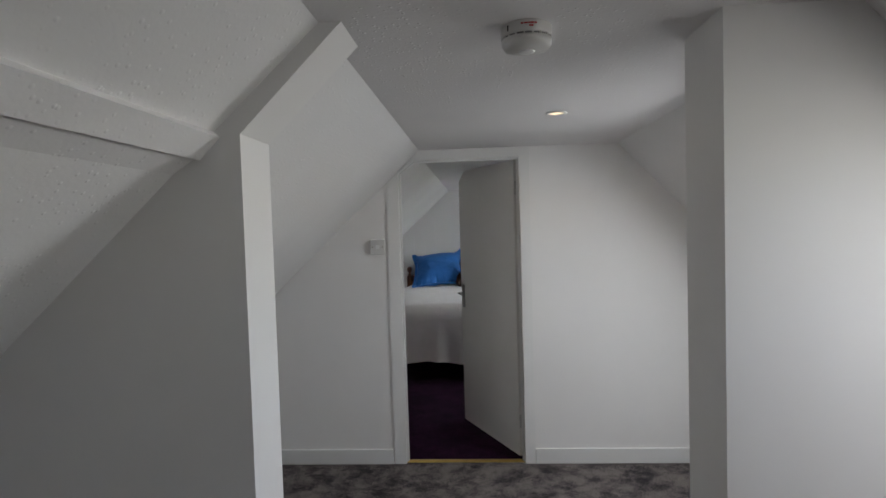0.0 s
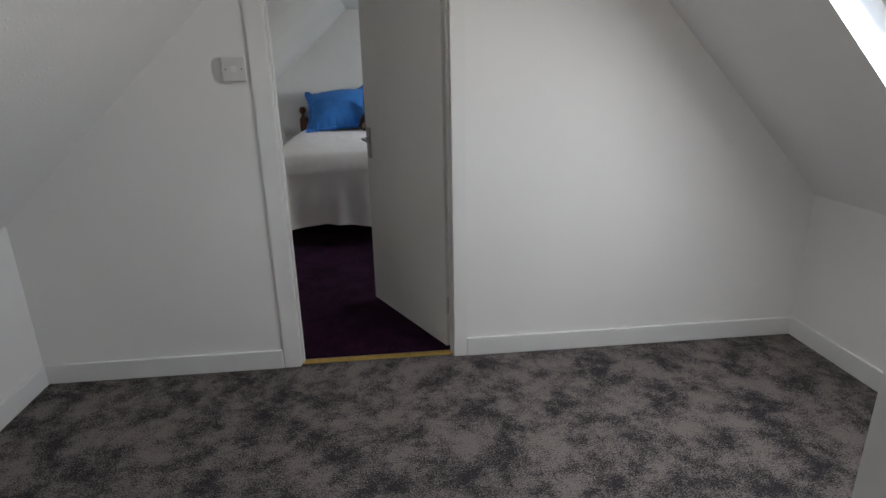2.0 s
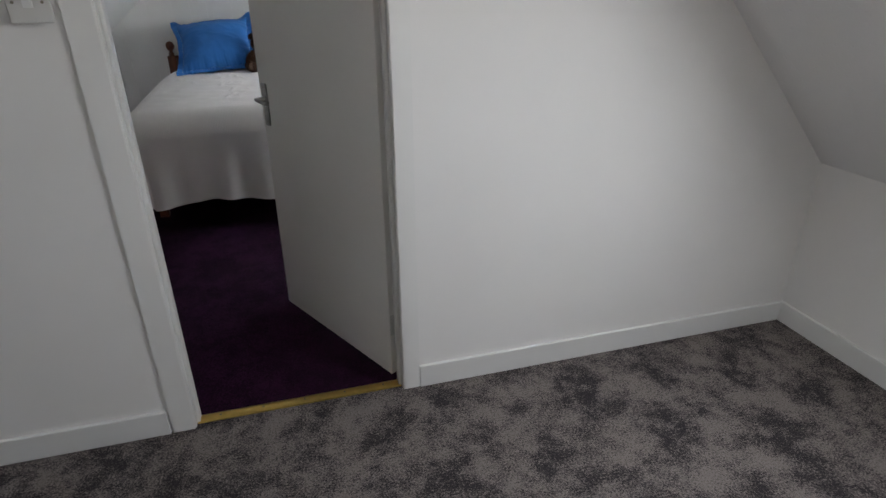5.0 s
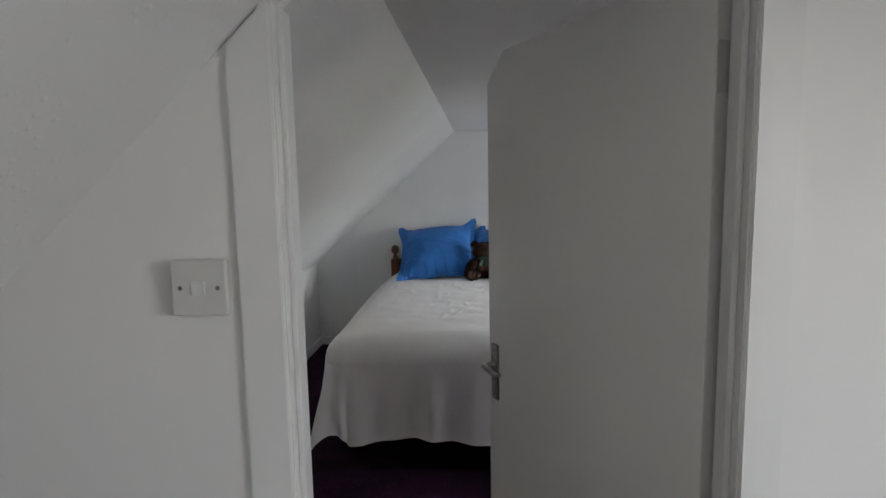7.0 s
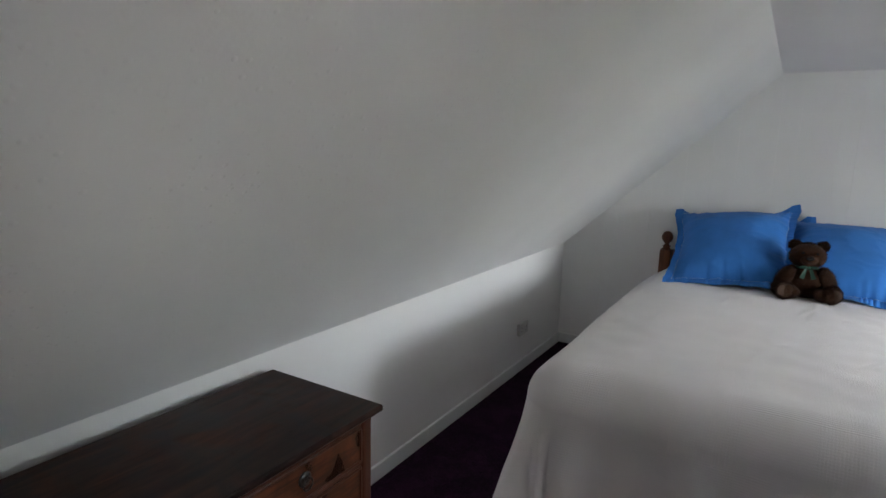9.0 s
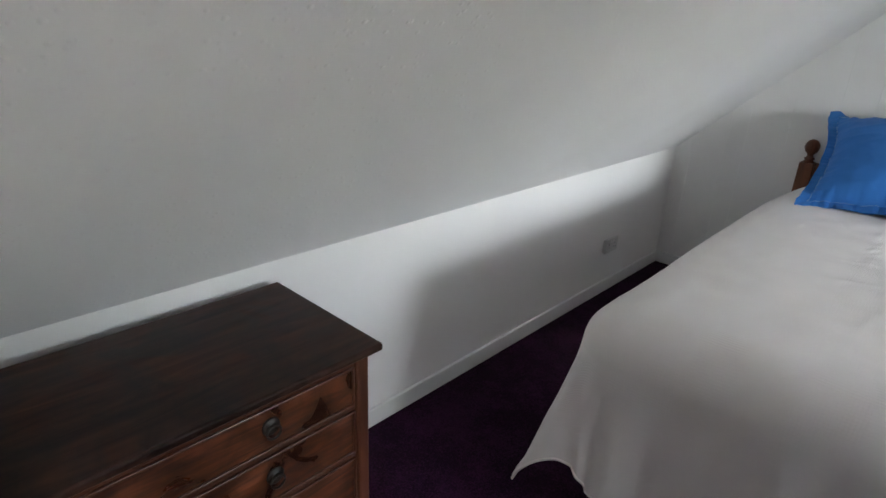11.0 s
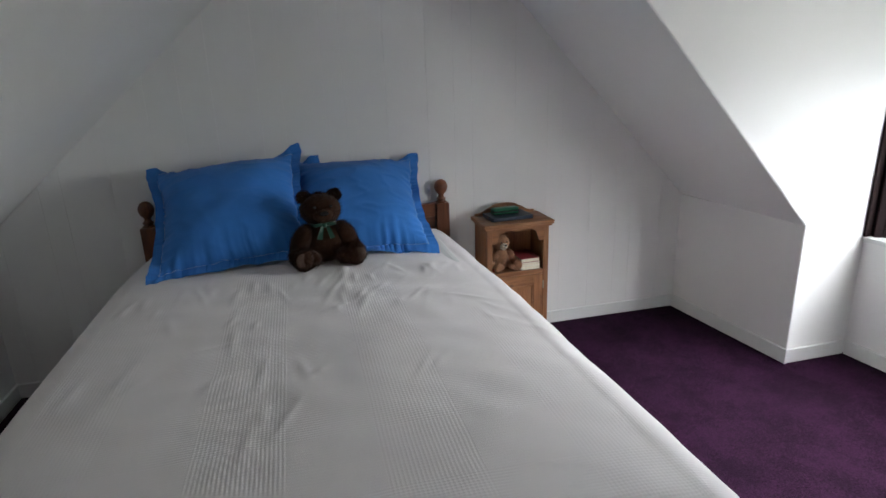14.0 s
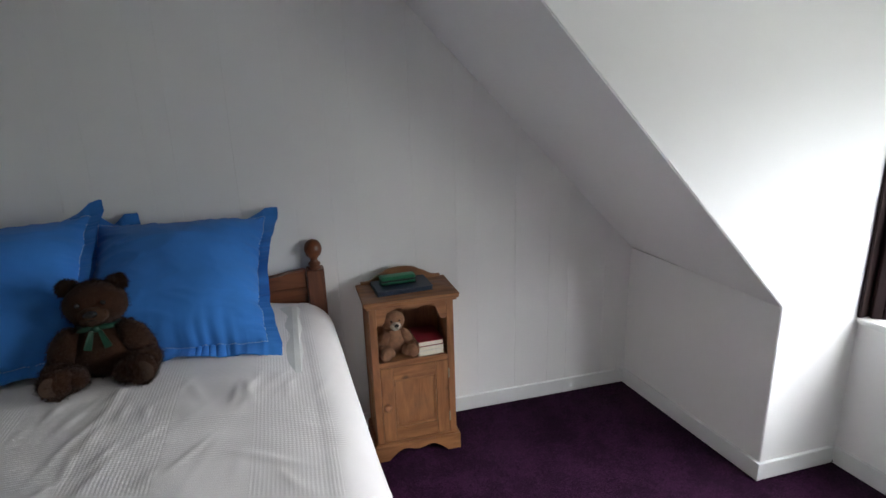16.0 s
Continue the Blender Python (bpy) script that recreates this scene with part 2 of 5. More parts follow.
STEEL = material("worn_steel", (0.42, 0.41, 0.40), rough=0.35, metal=1.0, spread=0.2, scale=60, bump=0.1)
SCREW = material("screw_metal", (0.30, 0.27, 0.22), rough=0.4, metal=1.0, spread=0.1, bump=0.05)
DARK = material("dark_slot", (0.02, 0.02, 0.02), rough=0.6, spread=0.1)


# ---- structure: landing ----
def structure(ob, label, category):
    return tagged(ob, label, category, kind="structure")


def slab(name, pts, a, b, mat, label, category="wall", axis="y"):
    return structure(link(name, prism(bmesh.new(), pts, axis, a, b), mat), label, category)


def block(name, lo, hi, mat, label, category="wall", bevel=0.0):
    return structure(link(name, box(bmesh.new(), lo, hi, bevel), mat), label, category)


Y_NEAR = -5.4                       # back wall of the first room
WALL_Y0, WALL_Y1 = 0.015, 0.105     # partition with the door
Y_END = 4.47                        # bedroom gable wall
DW, DH = 0.772, 1.98                # door opening

block("floor_landing", (-1.35, Y_NEAR - 0.1, -0.2), (2.80, 0.035, 0.0), GREYCARPET, "dark grey cut-pile carpet with brushed patches on the landing", "carpet")
block("floor_bedroom", (-1.45, 0.065, -0.2), (3.45, Y_END + 0.1, -0.002), PURPLE, "deep purple cut-pile carpet on the bedroom floor", "carpet")
block("floor_underlay", (-1.3, 0.035, -0.2), (2.7, 0.065, -0.012), DARK, "dark underlay beneath the door threshold", "floor")

# landing shell
slab("slope_left_landing", [(-1.215, 0.79), (0.14, 2.05), (0.14, 2.20), (-1.40, 0.79)], Y_NEAR, WALL_Y0, SLOPE, "white painted sloping ceiling over the landing", "ceiling")
block("ceiling_landing", (0.14, Y_NEAR, 2.05), (1.40, WALL_Y0, 2.20), CEIL, "white painted flat landing ceiling", "ceiling")
block("wall_knee_left_landing", (-1.33, Y_NEAR, 0.0), (-1.215, WALL_Y0, 0.79), WALL, "low white knee wall under the landing slope")
block("wall_knee_right_landing", (2.625, Y_NEAR, 0.0), (2.76, WALL_Y0, 0.772), WALL, "low white knee wall below the roof window")
block("wall_back", (-1.4, Y_NEAR - 0.1, 0.0), (2.8, Y_NEAR, 2.2), WALL, "plain white wall closing the first room")


def right_slope_x(z):
    return 1.40 + (2.05 - z) * (2.625 - 1.40) / (2.05 - 0.772)


def slope_piece(bm, z0, z1, a, b, t=0.16):
    """A stretch of the right-hand slope between two heights."""
    x0, x1 = right_slope_x(z0), right_slope_x(z1)
    nx, nz = 0.722 * t, 0.692 * t
    prism(bm, [(x0, z0), (x1, z1), (x1 + nx, z1 + nz), (x0 + nx, z0 + nz)], "y", a, b)


bm = bmesh.new()
ROOF_WINDOWS = [(-1.40, -0.857), (-3.12, -2.58)]
edges = [WALL_Y0, -0.857, -1.40, -2.58, -3.12, Y_NEAR]
for i in range(5):
    hi_y, lo_y = edges[i], edges[i + 1]
    if i in (1, 3):
        slope_piece(bm, 1.822, 2.05, lo_y, hi_y)
        slope_piece(bm, 0.772, 1.320, lo_y, hi_y)
    else:
        slope_piece(bm, 0.772, 2.05, lo_y, hi_y)
structure(link("slope_right_landing", bm, SLOPE), "white painted sloping ceiling with roof window openings", "ceiling")

# stub walls either side of the passage
slab("wall_pier_left", [(-1.30, 0), (-0.062, 0), (-0.062, 1.795), (0.20, 2.055), (0.20, 2.12), (-1.30, 2.12)], -2.29, -2.10, WALL, "white painted stub wall with a plastered edge along the slope")
slab("wall_pier_right", [(1.088, 0), (2.70, 0), (2.70, 2.12), (1.088, 2.12)], -2.26, -2.016, WALL, "white painted stub wall beside the passage")

# partition with the door opening, its corner cut to follow the slope
slab("wall_door", [(-1.42, 0), (-0.025, 0), (-0.025, 1.917), (0.091, 2.008), (DW + 0.025, 2.008), (DW + 0.025, 0), (2.85, 0), (2.85, 0.74), (1.38, 2.15), (0.12, 2.15), (-1.42, 0.72)], WALL_Y0, WALL_Y1, WALL, "white painted partition wall with a clipped door opening")

# bedroom shell; the right-hand eaves run a little out of square
BL = -1.262
BR_D, BR_E = 2.722, 2.650            # knee wall at the dormer and at the gable
DORM_A, DORM_B = 1.60, 3.588
WX = 3.115                           # wall under the window


def loft(bm, pa, a, pb, b):
    """A solid between polygon pa at y = a and polygon pb at y = b."""
    lo = [bm.verts.new((p[0], a, p[1])) for p in pa]
    hi = [bm.verts.new((p[0], b, p[1])) for p in pb]
    bm.faces.new(lo)
    bm.faces.new(hi)
    n = len(pa)
    for i in range(n):
        bm.faces.new((lo[i], lo[(i + 1) % n], hi[(i + 1) % n], hi[i]))
    return bm


slab("slope_left_bedroom", [(BL, 0.815), (0.105, 2.055), (0.105, 2.25), (-1.45, 0.815)], WALL_Y1, Y_END, SLOPE, "white sloping ceiling with grains under the paint", "ceiling")
block("ceiling_bedroom", (0.105, WALL_Y1, 2.055), (1.40, Y_END, 2.25), CEIL, "white textured flat bedroom ceiling", "ceiling")
slab("ceiling_bedroom_side", [(1.40, WALL_Y1), (1.62, WALL_Y1), (1.51, DORM_B + 0.004), (1.401, Y_END), (1.40, Y_END)], 2.055, 2.25, CEIL, "white textured flat ceiling by the dormer", "ceiling", axis="z")
block("wall_knee_left_bedroom", (-1.42, WALL_Y1, 0.0), (BL, Y_END, 0.815), WALL, "low white knee wall beside the bed")
def rs(x0, x1, z1):
    return [(x0, 2.055), (x1, z1), (x1 + 0.10, z1), (x0 + 0.10, 2.20), (x0, 2.20)]
structure(link("slope_right_bedroom", loft(bmesh.new(), rs(1.503, BR_D, 0.762), DORM_B + 0.004, rs(1.40, BR_E, 0.772), Y_END), SLOPE), "white sloping ceiling beside the dormer", "ceiling")
structure(link("slope_right_near", loft(bmesh.new(), rs(1.60, BR_D + 0.1, 0.762), WALL_Y1, rs(1.55, BR_D + 0.06, 0.762), DORM_A - 0.004), SLOPE), "white sloping ceiling before the dormer", "ceiling")
slab("wall_knee_right_bedroom", [(BR_D, DORM_B + 0.004), (BR_E, Y_END), (BR_E + 0.1, Y_END), (BR_D + 0.1, DORM_B + 0.004)], 0.0, 0.767, WALL, "low white knee wall beside the dormer", axis="z")
slab("wall_knee_right_near", [(BR_D + 0.1, WALL_Y1), (BR_D + 0.06, DORM_A - 0.004), (BR_D + 0.2, DORM_A - 0.004), (BR_D + 0.2, WALL_Y1)], 0.0, 0.762, WALL, "low white knee wall before the dormer", axis="z")
for name, a, b in (("wall_dormer_far", DORM_B, DORM_B + 0.10), ("wall_dormer_near", DORM_A - 0.10, DORM_A)):
    slab(name, [(BR_D + 0.003, 0), (3.16 + 0.18 * (a < 2), 0), (3.16 + 0.18 * (a < 2), 2.25), (1.508, 2.25), (1.508, 2.056), (BR_D + 0.003, 0.766)], a, b, WALL, "bright white plastered dormer cheek wall")
block("ceiling_dormer", (1.515, DORM_A, 2.055), (3.75, DORM_B, 2.20), CEIL, "white dormer ceiling", "ceiling")
slab("wall_under_window", [(WX, DORM_B), (WX + 0.16, DORM_A), (3.34, DORM_A), (3.16, DORM_B)], 0.0, 0.645, WALL, "white wall below the bay window sill", axis="z")
slab("wall_over_window", [(WX + 0.02, DORM_B), (WX + 0.18, DORM_A), (3.34, DORM_A), (3.16, DORM_B)], 1.872, 2.055, WALL, "white strip of wall above the bay window", axis="z")
block("wall_end_backing", (-1.45, Y_END + 0.008, 0.0), (3.0, Y_END + 0.1, 2.25), WALL, "white gable wall behind the boards")

# skirting boards
def skirting(name, lo, hi):
    structure(link(name, box(bmesh.new(), lo, hi, 0.004), TRIM), "white gloss painted skirting board", "skirting board")


SK = 0.10
SKB = 0.080
skirting("baseboard_landing_left", (-1.215, 0.0, 0), (-0.085, WALL_Y0, SK))
skirting("baseboard_landing_right", (0.842, 0.0, 0), (2.61, WALL_Y0, SK))
skirting("baseboard_knee_right", (2.61, -2.016, 0), (2.625, WALL_Y0, SK))
skirting("baseboard_knee_left", (-1.215, -2.10, 0), (-1.20, -0.001, SK))
skirting("baseboard_bed_left", (BL, WALL_Y1, 0), (BL + 0.015, Y_END - 0.016, SKB))
skirting("baseboard_bed_end", (BL, Y_END - 0.015, 0), (BR_E, Y_END, SKB))
structure(link("baseboard_bed_right", prism(bmesh.new(), [(BR_D - 0.015, DORM_B - 0.0145), (BR_E - 0.015, Y_END - 0.016), (BR_E, Y_END - 0.016), (BR_D, DORM_B - 0.0145)], "z", 0, SKB), TRIM), "white gloss painted skirting board", "skirting board")
skirting("baseboard_dormer", (BR_D - 0.014, DORM_B - 0.015, 0), (WX - 0.016, DORM_B, SKB))
structure(link("baseboard_window", prism(bmesh.new(), [(WX - 0.015, DORM_B - 0.016), (WX + 0.145, DORM_A), (WX + 0.16, DORM_A), (WX, DORM_B - 0.016)], "z", 0, SKB), TRIM), "white gloss painted skirting board", "skirting board")


# ---- door, frame and fittings on the landing ----
def frame_solid(outer, inner, a, b, bevel=0.0):
    """A bent frame between an outer and an inner line, from y = a to y = b."""
    bm = bmesh.new()
    rows = [[bm.verts.new((x, y, z)) for x, z in line] for y in (a, b) for line in (outer, inner)]
    of, nf, ob_, nb = rows
    for i in range(len(outer) - 1):
        for q in ((of[i], of[i + 1], nf[i + 1], nf[i]), (ob_[i], nb[i], nb[i + 1], ob_[i + 1]), (of[i], ob_[i], ob_[i + 1], of[i + 1]), (nf[i], nf[i + 1], nb[i + 1], nb[i])):
            bm.faces.new(q)
    for i in (0, -1):
        bm.faces.new((of[i], nf[i], nb[i], ob_[i]))
    bmesh.ops.recalc_face_normals(bm, faces=bm.faces)
    if bevel:
        es = [e for e in bm.edges if len(e.link_faces) == 2 and e.calc_face_angle() > 1.2]
        bmesh.ops.bevel(bm, geom=es, offset=bevel, segments=2, affect="EDGES")
    return bm


door_frame = structure(empty("door_frame", pose(0, 0, 0)), "white gloss door frame clipped at one corner", "door frame")
FRAMEP = material("frame_paint", (0.82, 0.815, 0.80), rough=0.33, spread=0.015, scale=4, bump=0.03, fine=70)
bm = frame_solid([(-0.025, 0), (-0.025, 1.917), (0.091, 2.008), (DW + 0.025, 2.008), (DW + 0.025, 0)], [(0, 0), (0, 1.905), (0.10, 1.983), (DW, 1.983), (DW, 0)], 0.008, 0.108, 0.003)
part("lining", bm, FRAMEP, door_frame)
bm = frame_solid([(0.0003, 0), (0.0003, 1.9048), (0.1002, 1.9827), (DW - 0.0003, 1.9827), (DW - 0.0003, 0)], [(0.011, 0), (0.011, 1.899), (0.104, 1.971), (DW - 0.011, 1.971), (DW - 0.011, 0)], 0.034, 0.074, 0.002)
part("door_stop", bm, FRAMEP, door_frame, "white gloss door stop")
for y0, y1 in ((0.004, 0.0145), (0.1052, 0.121)):
    bm = frame_solid([(-0.080, 0), (-0.080, 1.838), (0.142, 2.043), (0.842, 2.043), (0.842, 0)], [(-0.004, 0), (-0.004, 1.903), (0.098, 1.986), (DW + 0.004, 1.986), (DW + 0.004, 0)], y0, y1, 0.002)
    part("architrave", bm, FRAMEP, door_frame)

LEAF = 0.835
door = tagged(empty("door", pose(DW + 0.010, 0.118, 0, 0, 0, -62.7)), "off-white flush door with a clipped corner, standing half open", "door")
bm = prism(bmesh.new(), [(0, 0.012), (0, 1.976), (-LEAF + 0.100, 1.976), (-LEAF, 1.898), (-LEAF, 0.012)], "y", -0.040, 0.0)
bmesh.ops.bevel(bm, geom=list(bm.edges), offset=0.002, segments=1, affect="EDGES")
leaf = part("leaf", bm, DOOR, door)


def lever_handle(side):
    bm = box(bmesh.new(), (-LEAF + 0.024, -0.006, 0.915), (-LEAF + 0.064, 0.0, 1.095), 0.0055, 3)
    plate = part("handle_plate", bm, STEEL, door, "worn chrome handle plate", True)
    bm = lathe(bmesh.new(), [(0.010, 0), (0.012, 0.004), (0.009, 0.010), (0.008, 0.04), (0, 0.042)], 16, pose(-LEAF + 0.044, -0.006, 1.03, 90))
    part("boss", bm, STEEL, plate, "", True)
    bm = tube(bmesh.new(), [(-LEAF + 0.038, -0.042, 1.03), (-LEAF + 0.056, -0.047, 1.031), (-LEAF + 0.085, -0.047, 1.028), (-LEAF + 0.115, -0.046, 1.022), (-LEAF + 0.137, -0.045, 1.026), (-LEAF + 0.147, -0.044, 1.032)], [0.008, 0.009, 0.0085, 0.0075, 0.0075, 0.005], 12)
    part("lever", bm, STEEL, plate, "worn chrome lever", True)
    for z in (0.932, 1.078):
        part("screw", lathe(bmesh.new(), [(0.004, 0), (0.0035, 0.0012), (0, 0.0014)], 10, pose(-LEAF + 0.044, -0.006, z, 90)), SCREW, plate)
    if side < 0:
        plate.matrix_basis = pose(0, -0.0402, 0)
    else:
        plate.matrix_basis = Matrix.Diagonal((1, -1, 1, 1)) @ pose(0, -0.0002, 0)
    return plate


lever_handle(-1)
lever_handle(1)
for z in (0.20, 1.75):
    bm = lathe(bmesh.new(), [(0.0065, 0), (0.0065, 0.09), (0.005, 0.094), (0, 0.096)], 12, pose(0.006, 0.004, z))
    hinge = part("hinge", bm, STEEL, door, "dull steel butt hinge")
    bm = box(bmesh.new(), (0.0005, -0.038, z), (0.0025, -0.002, z + 0.09))
    part("hinge_leaf", bm, PLASTIC, hinge)
bm = box(bmesh.new(), (-LEAF - 0.0012, -0.031, 0.92), (-LEAF + 0.0005, -0.009, 1.09), 0.0004, 1)
latch = part("latch_plate", bm, STEEL, door)
bm = box(bmesh.new(), (-LEAF - 0.009, -0.026, 1.01), (-LEAF + 0.0005, -0.014, 1.035), 0.002, 1)
part("latch_bolt", bm, BRASS, latch)

bm = prism(bmesh.new(), [(0.028, -0.004), (0.030, 0.004), (0.042, 0.008), (0.060, 0.008), (0.072, 0.004), (0.074, -0.004)], "x", 0.0015, DW - 0.0015)
strip = tagged(link("threshold_strip", bm, BRASS), "polished brass threshold strip between two carpets", "threshold strip")
for i in range(5):
    part("screw", lathe(bmesh.new(), [(0.004, 0), (0.0035, 0.001), (0, 0.0012)], 10, pose(0.08 + 0.155 * i, 0.051, 0.0079)), SCREW, strip)


def light_switch(m):
    th = tagged(empty("light_switch", m), "white plastic single light switch with two screws on the wall", "light switch")
    bm = box(bmesh.new(), (-0.046, -0.016, -0.046), (0.046, 0.0, 0.046), 0.003)
    part("back_box", bm, PLASTIC, th)
    bm = box(bmesh.new(), (-0.0495, -0.026, -0.0495), (0.0495, -0.0165, 0.0495), 0.004, 3)
    plate = part("plate", bm, PLASTIC, th)
    bm = prism(bmesh.new(), [(-0.026, -0.013), (-0.029, -0.013), (-0.0315, 0.013), (-0.026, 0.013)], "x", -0.011, 0.011)
    part("rocker", bm, TRIM, th, "white rocker")
    for x in (-0.033, 0.033):
        part("screw", lathe(bmesh.new(), [(0.0042, 0), (0.0035, 0.0012), (0, 0.0014)], 12, pose(x, -0.0258, 0, 90)), SCREW, plate)
    return th


light_switch(pose(-0.144, WALL_Y0, 1.434))

# recessed ceiling spot, with its lamp
GLOW = bpy.data.materials.new("lamp_glow")
GLOW.use_nodes = True
gp = GLOW.node_tree.nodes["Principled BSDF"]
gp.inputs["Emission Color"].default_value = (1.0, 0.74, 0.42, 1)
gp.inputs["Emission Strength"].default_value = 0.34
spot = tagged(empty("ceiling_spotlight", pose(0.872, -1.05, 2.05)), "white recessed ceiling spotlight, lit warm", "spotlight")
bm = lathe(bmesh.new(), [(0.030, -0.002), (0.034, -0.006), (0.044, -0.006), (0.047, -0.002), (0.047, 0.0), (0.030, 0.0)], 32)
part("bezel", bm, TRIM, spot, "", True)
bm = lathe(bmesh.new(), [(0.0, -0.0045), (0.018, -0.0045), (0.0295, -0.002), (0.0295, 0.0)], 28)
part("lamp_lens", bm, GLOW, spot, "glowing warm lamp lens", True)
d = bpy.data.lights.new("spot_lamp", "SPOT")
d.energy, d.spot_size, d.spot_blend, d.color, d.shadow_soft_size = 0.45, radians(178), 0.3, (1.0, 0.78, 0.52), 0.025
new("spot_lamp", d).matrix_world = look((0.872, -1.05, 2.035), (0.872, -1.05, 0))

detector = tagged(empty("smoke_detector", pose(0.640, -2.185, 2.05)), "white round smoke alarm with a slotted side", "smoke alarm")
bm = lathe(bmesh.new(), [(0.062, 0.0), (0.063, -0.003), (0.063, -0.026), (0.061, -0.028), (0.055, -0.028)], 40)
part("base", bm, PLASTIC, detector, "", True)
bm = lathe(bmesh.new(), [(0.0, -0.028), (0.057, -0.028), (0.057, -0.034), (0.0, -0.034)], 40)
part("vent", bm, material("grey_vent", (0.25, 0.25, 0.25)), detector, "grey vent slot")
bm = lathe(bmesh.new(), [(0.055, -0.034), (0.0625, -0.034), (0.062, -0.046), (0.055, -0.056), (0.040, -0.060), (0, -0.061)], 40)
cover = part("cover", bm, PLASTIC, detector, "", True)
part("test_button", lathe(bmesh.new(), [(0.020, -0.0605), (0.019, -0.063), (0.010, -0.064), (0, -0.064)], 24), TRIM, detector, "", True)
for i in range(18):
    a = 2 * math.pi * i / 18
    part("fin", box(bmesh.new(), (0.056, -0.0015, -0.0345), (0.0625, 0.0015, -0.0275)), PLASTIC, detector).matrix_basis = pose(0, 0, 0, 0, 0, math.degrees(a))
RED = material("red_print", (0.45, 0.05, 0.05), rough=0.5)
for i, (a, w) in enumerate(((-104, 0.006), (-96, 0.010), (-84, 0.014), (-74, 0.006), (-84, 0.010))):
    z0 = -0.0125 if i < 4 else -0.019
    bm = box(bmesh.new(), (0.0628, -w / 2, z0), (0.0634, w / 2, z0 + 0.004))
    part("print", bm, RED, detector, "small red unreadable print").matrix_basis = pose(0, 0, 0, 0, 0, a)
part("label_bar", box(bmesh.new(), (0.0628, -0.002, -0.022), (0.0634, 0.002, -0.008)), DARK, detector, "dark label mark").matrix_basis = pose(0, 0, 0, 0, 0, -140)

# boxed purlin on the first room's slope
bm = prism(bmesh.new(), [(-0.136, 1.812), (-0.112, 1.788), (-0.164, 1.734), (-0.172, 1.742), (-0.30, 1.66)], "y", Y_NEAR, -2.291)
structure(link("purlin_casing", bm, SLOPE), "white painted boxed roof timber along the slope", "beam")

# roof windows
GLASS = bpy.data.materials.new("window_glass")
GLASS.use_nodes = True
gl = GLASS.node_tree.nodes["Principled BSDF"]
gl.inputs["Base Color"].default_value = (0.985, 0.985, 0.985, 1)
gl.inputs["Roughness"].default_value = 0.0
gl.inputs["Transmission Weight"].default_value = 1.0
gl.inputs["IOR"].default_value = 1.02
SASH = material("white_sash", (0.76, 0.76, 0.74), rough=0.35)


def roof_window(name, ya, yb):
    z0, z1 = 1.320, 1.822
    cx, cz = (right_slope_x(z0) + right_slope_x(z1)) / 2, (z0 + z1) / 2
    # local frame: x along y of the room, y up the slope, z outwards
    up = Vector((right_slope_x(z1) - right_slope_x(z0), 0, z1 - z0)).normalized()
    out = Vector((0.722, 0, 0.692))
    m = Matrix((( 0, up.x, out.x, cx), (1, up.y, out.y, (ya + yb) / 2), (0, up.z, out.z, cz), (0, 0, 0, 1)))
    w, h = abs(yb - ya) / 2, math.hypot(right_slope_x(z1) - right_slope_x(z0), z1 - z0) / 2
    th = structure(empty(name, m), "roof window in the slope with a white sash and grey bar handle", "roof window")
    for nm, lo, hi in (("sash_side", (-w, -h, 0.120), (-w + 0.025, h, 0.150)), ("sash_side", (w - 0.025, -h, 0.120), (w, h, 0.150)),
                       ("sash_rail", (-w + 0.0255, -h, 0.120), (w - 0.0255, -h + 0.025, 0.150)), ("sash_rail", (-w + 0.0255, h - 0.025, 0.120), (w - 0.0255, h, 0.150))):
        part(nm, box(bmesh.new(), lo, hi, 0.004), SASH, th)
    pane = part("pane", box(bmesh.new(), (-w + 0.02, -h + 0.02, 0.133), (w - 0.02, h - 0.02, 0.137)), GLASS, th)
    pane.visible_shadow = False
    bar = part("handle_bar", tube(bmesh.new(), [(-w + 0.06, h - 0.04, 0.085), (-w + 0.07, h - 0.055, 0.075), (w - 0.07, h - 0.055, 0.075), (w - 0.06, h - 0.04, 0.085)], 0.011, 12), STEEL, th, "grey metal bar handle", True)
    for x in (-w + 0.06, w - 0.06):
        part("bracket", box(bmesh.new(), (x - 0.012, h - 0.05, 0.08), (x + 0.012, h - 0.03, 0.108), 0.003), STEEL, bar)


roof_window("window_roof_1", *ROOF_WINDOWS[0])
roof_window("window_roof_2", *ROOF_WINDOWS[1])

# ---- bay window in the dormer ----
FRAME = wood("dark_stained_frame", (0.010, 0.0036, 0.004), (0.021, 0.008, 0.008), along="z", rough=0.62, grain=6, coat=0.0)
FRAME.node_tree.nodes["Principled BSDF"].inputs["Specular IOR Level"].default_value = 0.2
SILLM = material("sill_gloss", (0.80, 0.80, 0.79), rough=0.25, spread=0.02, scale=5, bump=0.05, fine=40)
BAY = [(3.115, 3.584), (3.150, 3.582), (3.525, 3.355), (3.620, 1.83), (3.300, 1.606), (3.27, 1.604)]
bm = prism(bmesh.new(), [(WX + 0.142, DORM_A + 0.002), (WX - 0.018, DORM_B - 0.002), (3.17, DORM_B - 0.002), (3.58, 3.39), (3.68, 1.79), (3.35, DORM_A + 0.002)], "z", 0.6465, 0.672)
bmesh.ops.bevel(bm, geom=list(bm.edges), offset=0.004, segments=2, affect="EDGES")
structure(link("window_sill", bm, SILLM), "white gloss painted deep window sill", "window sill")
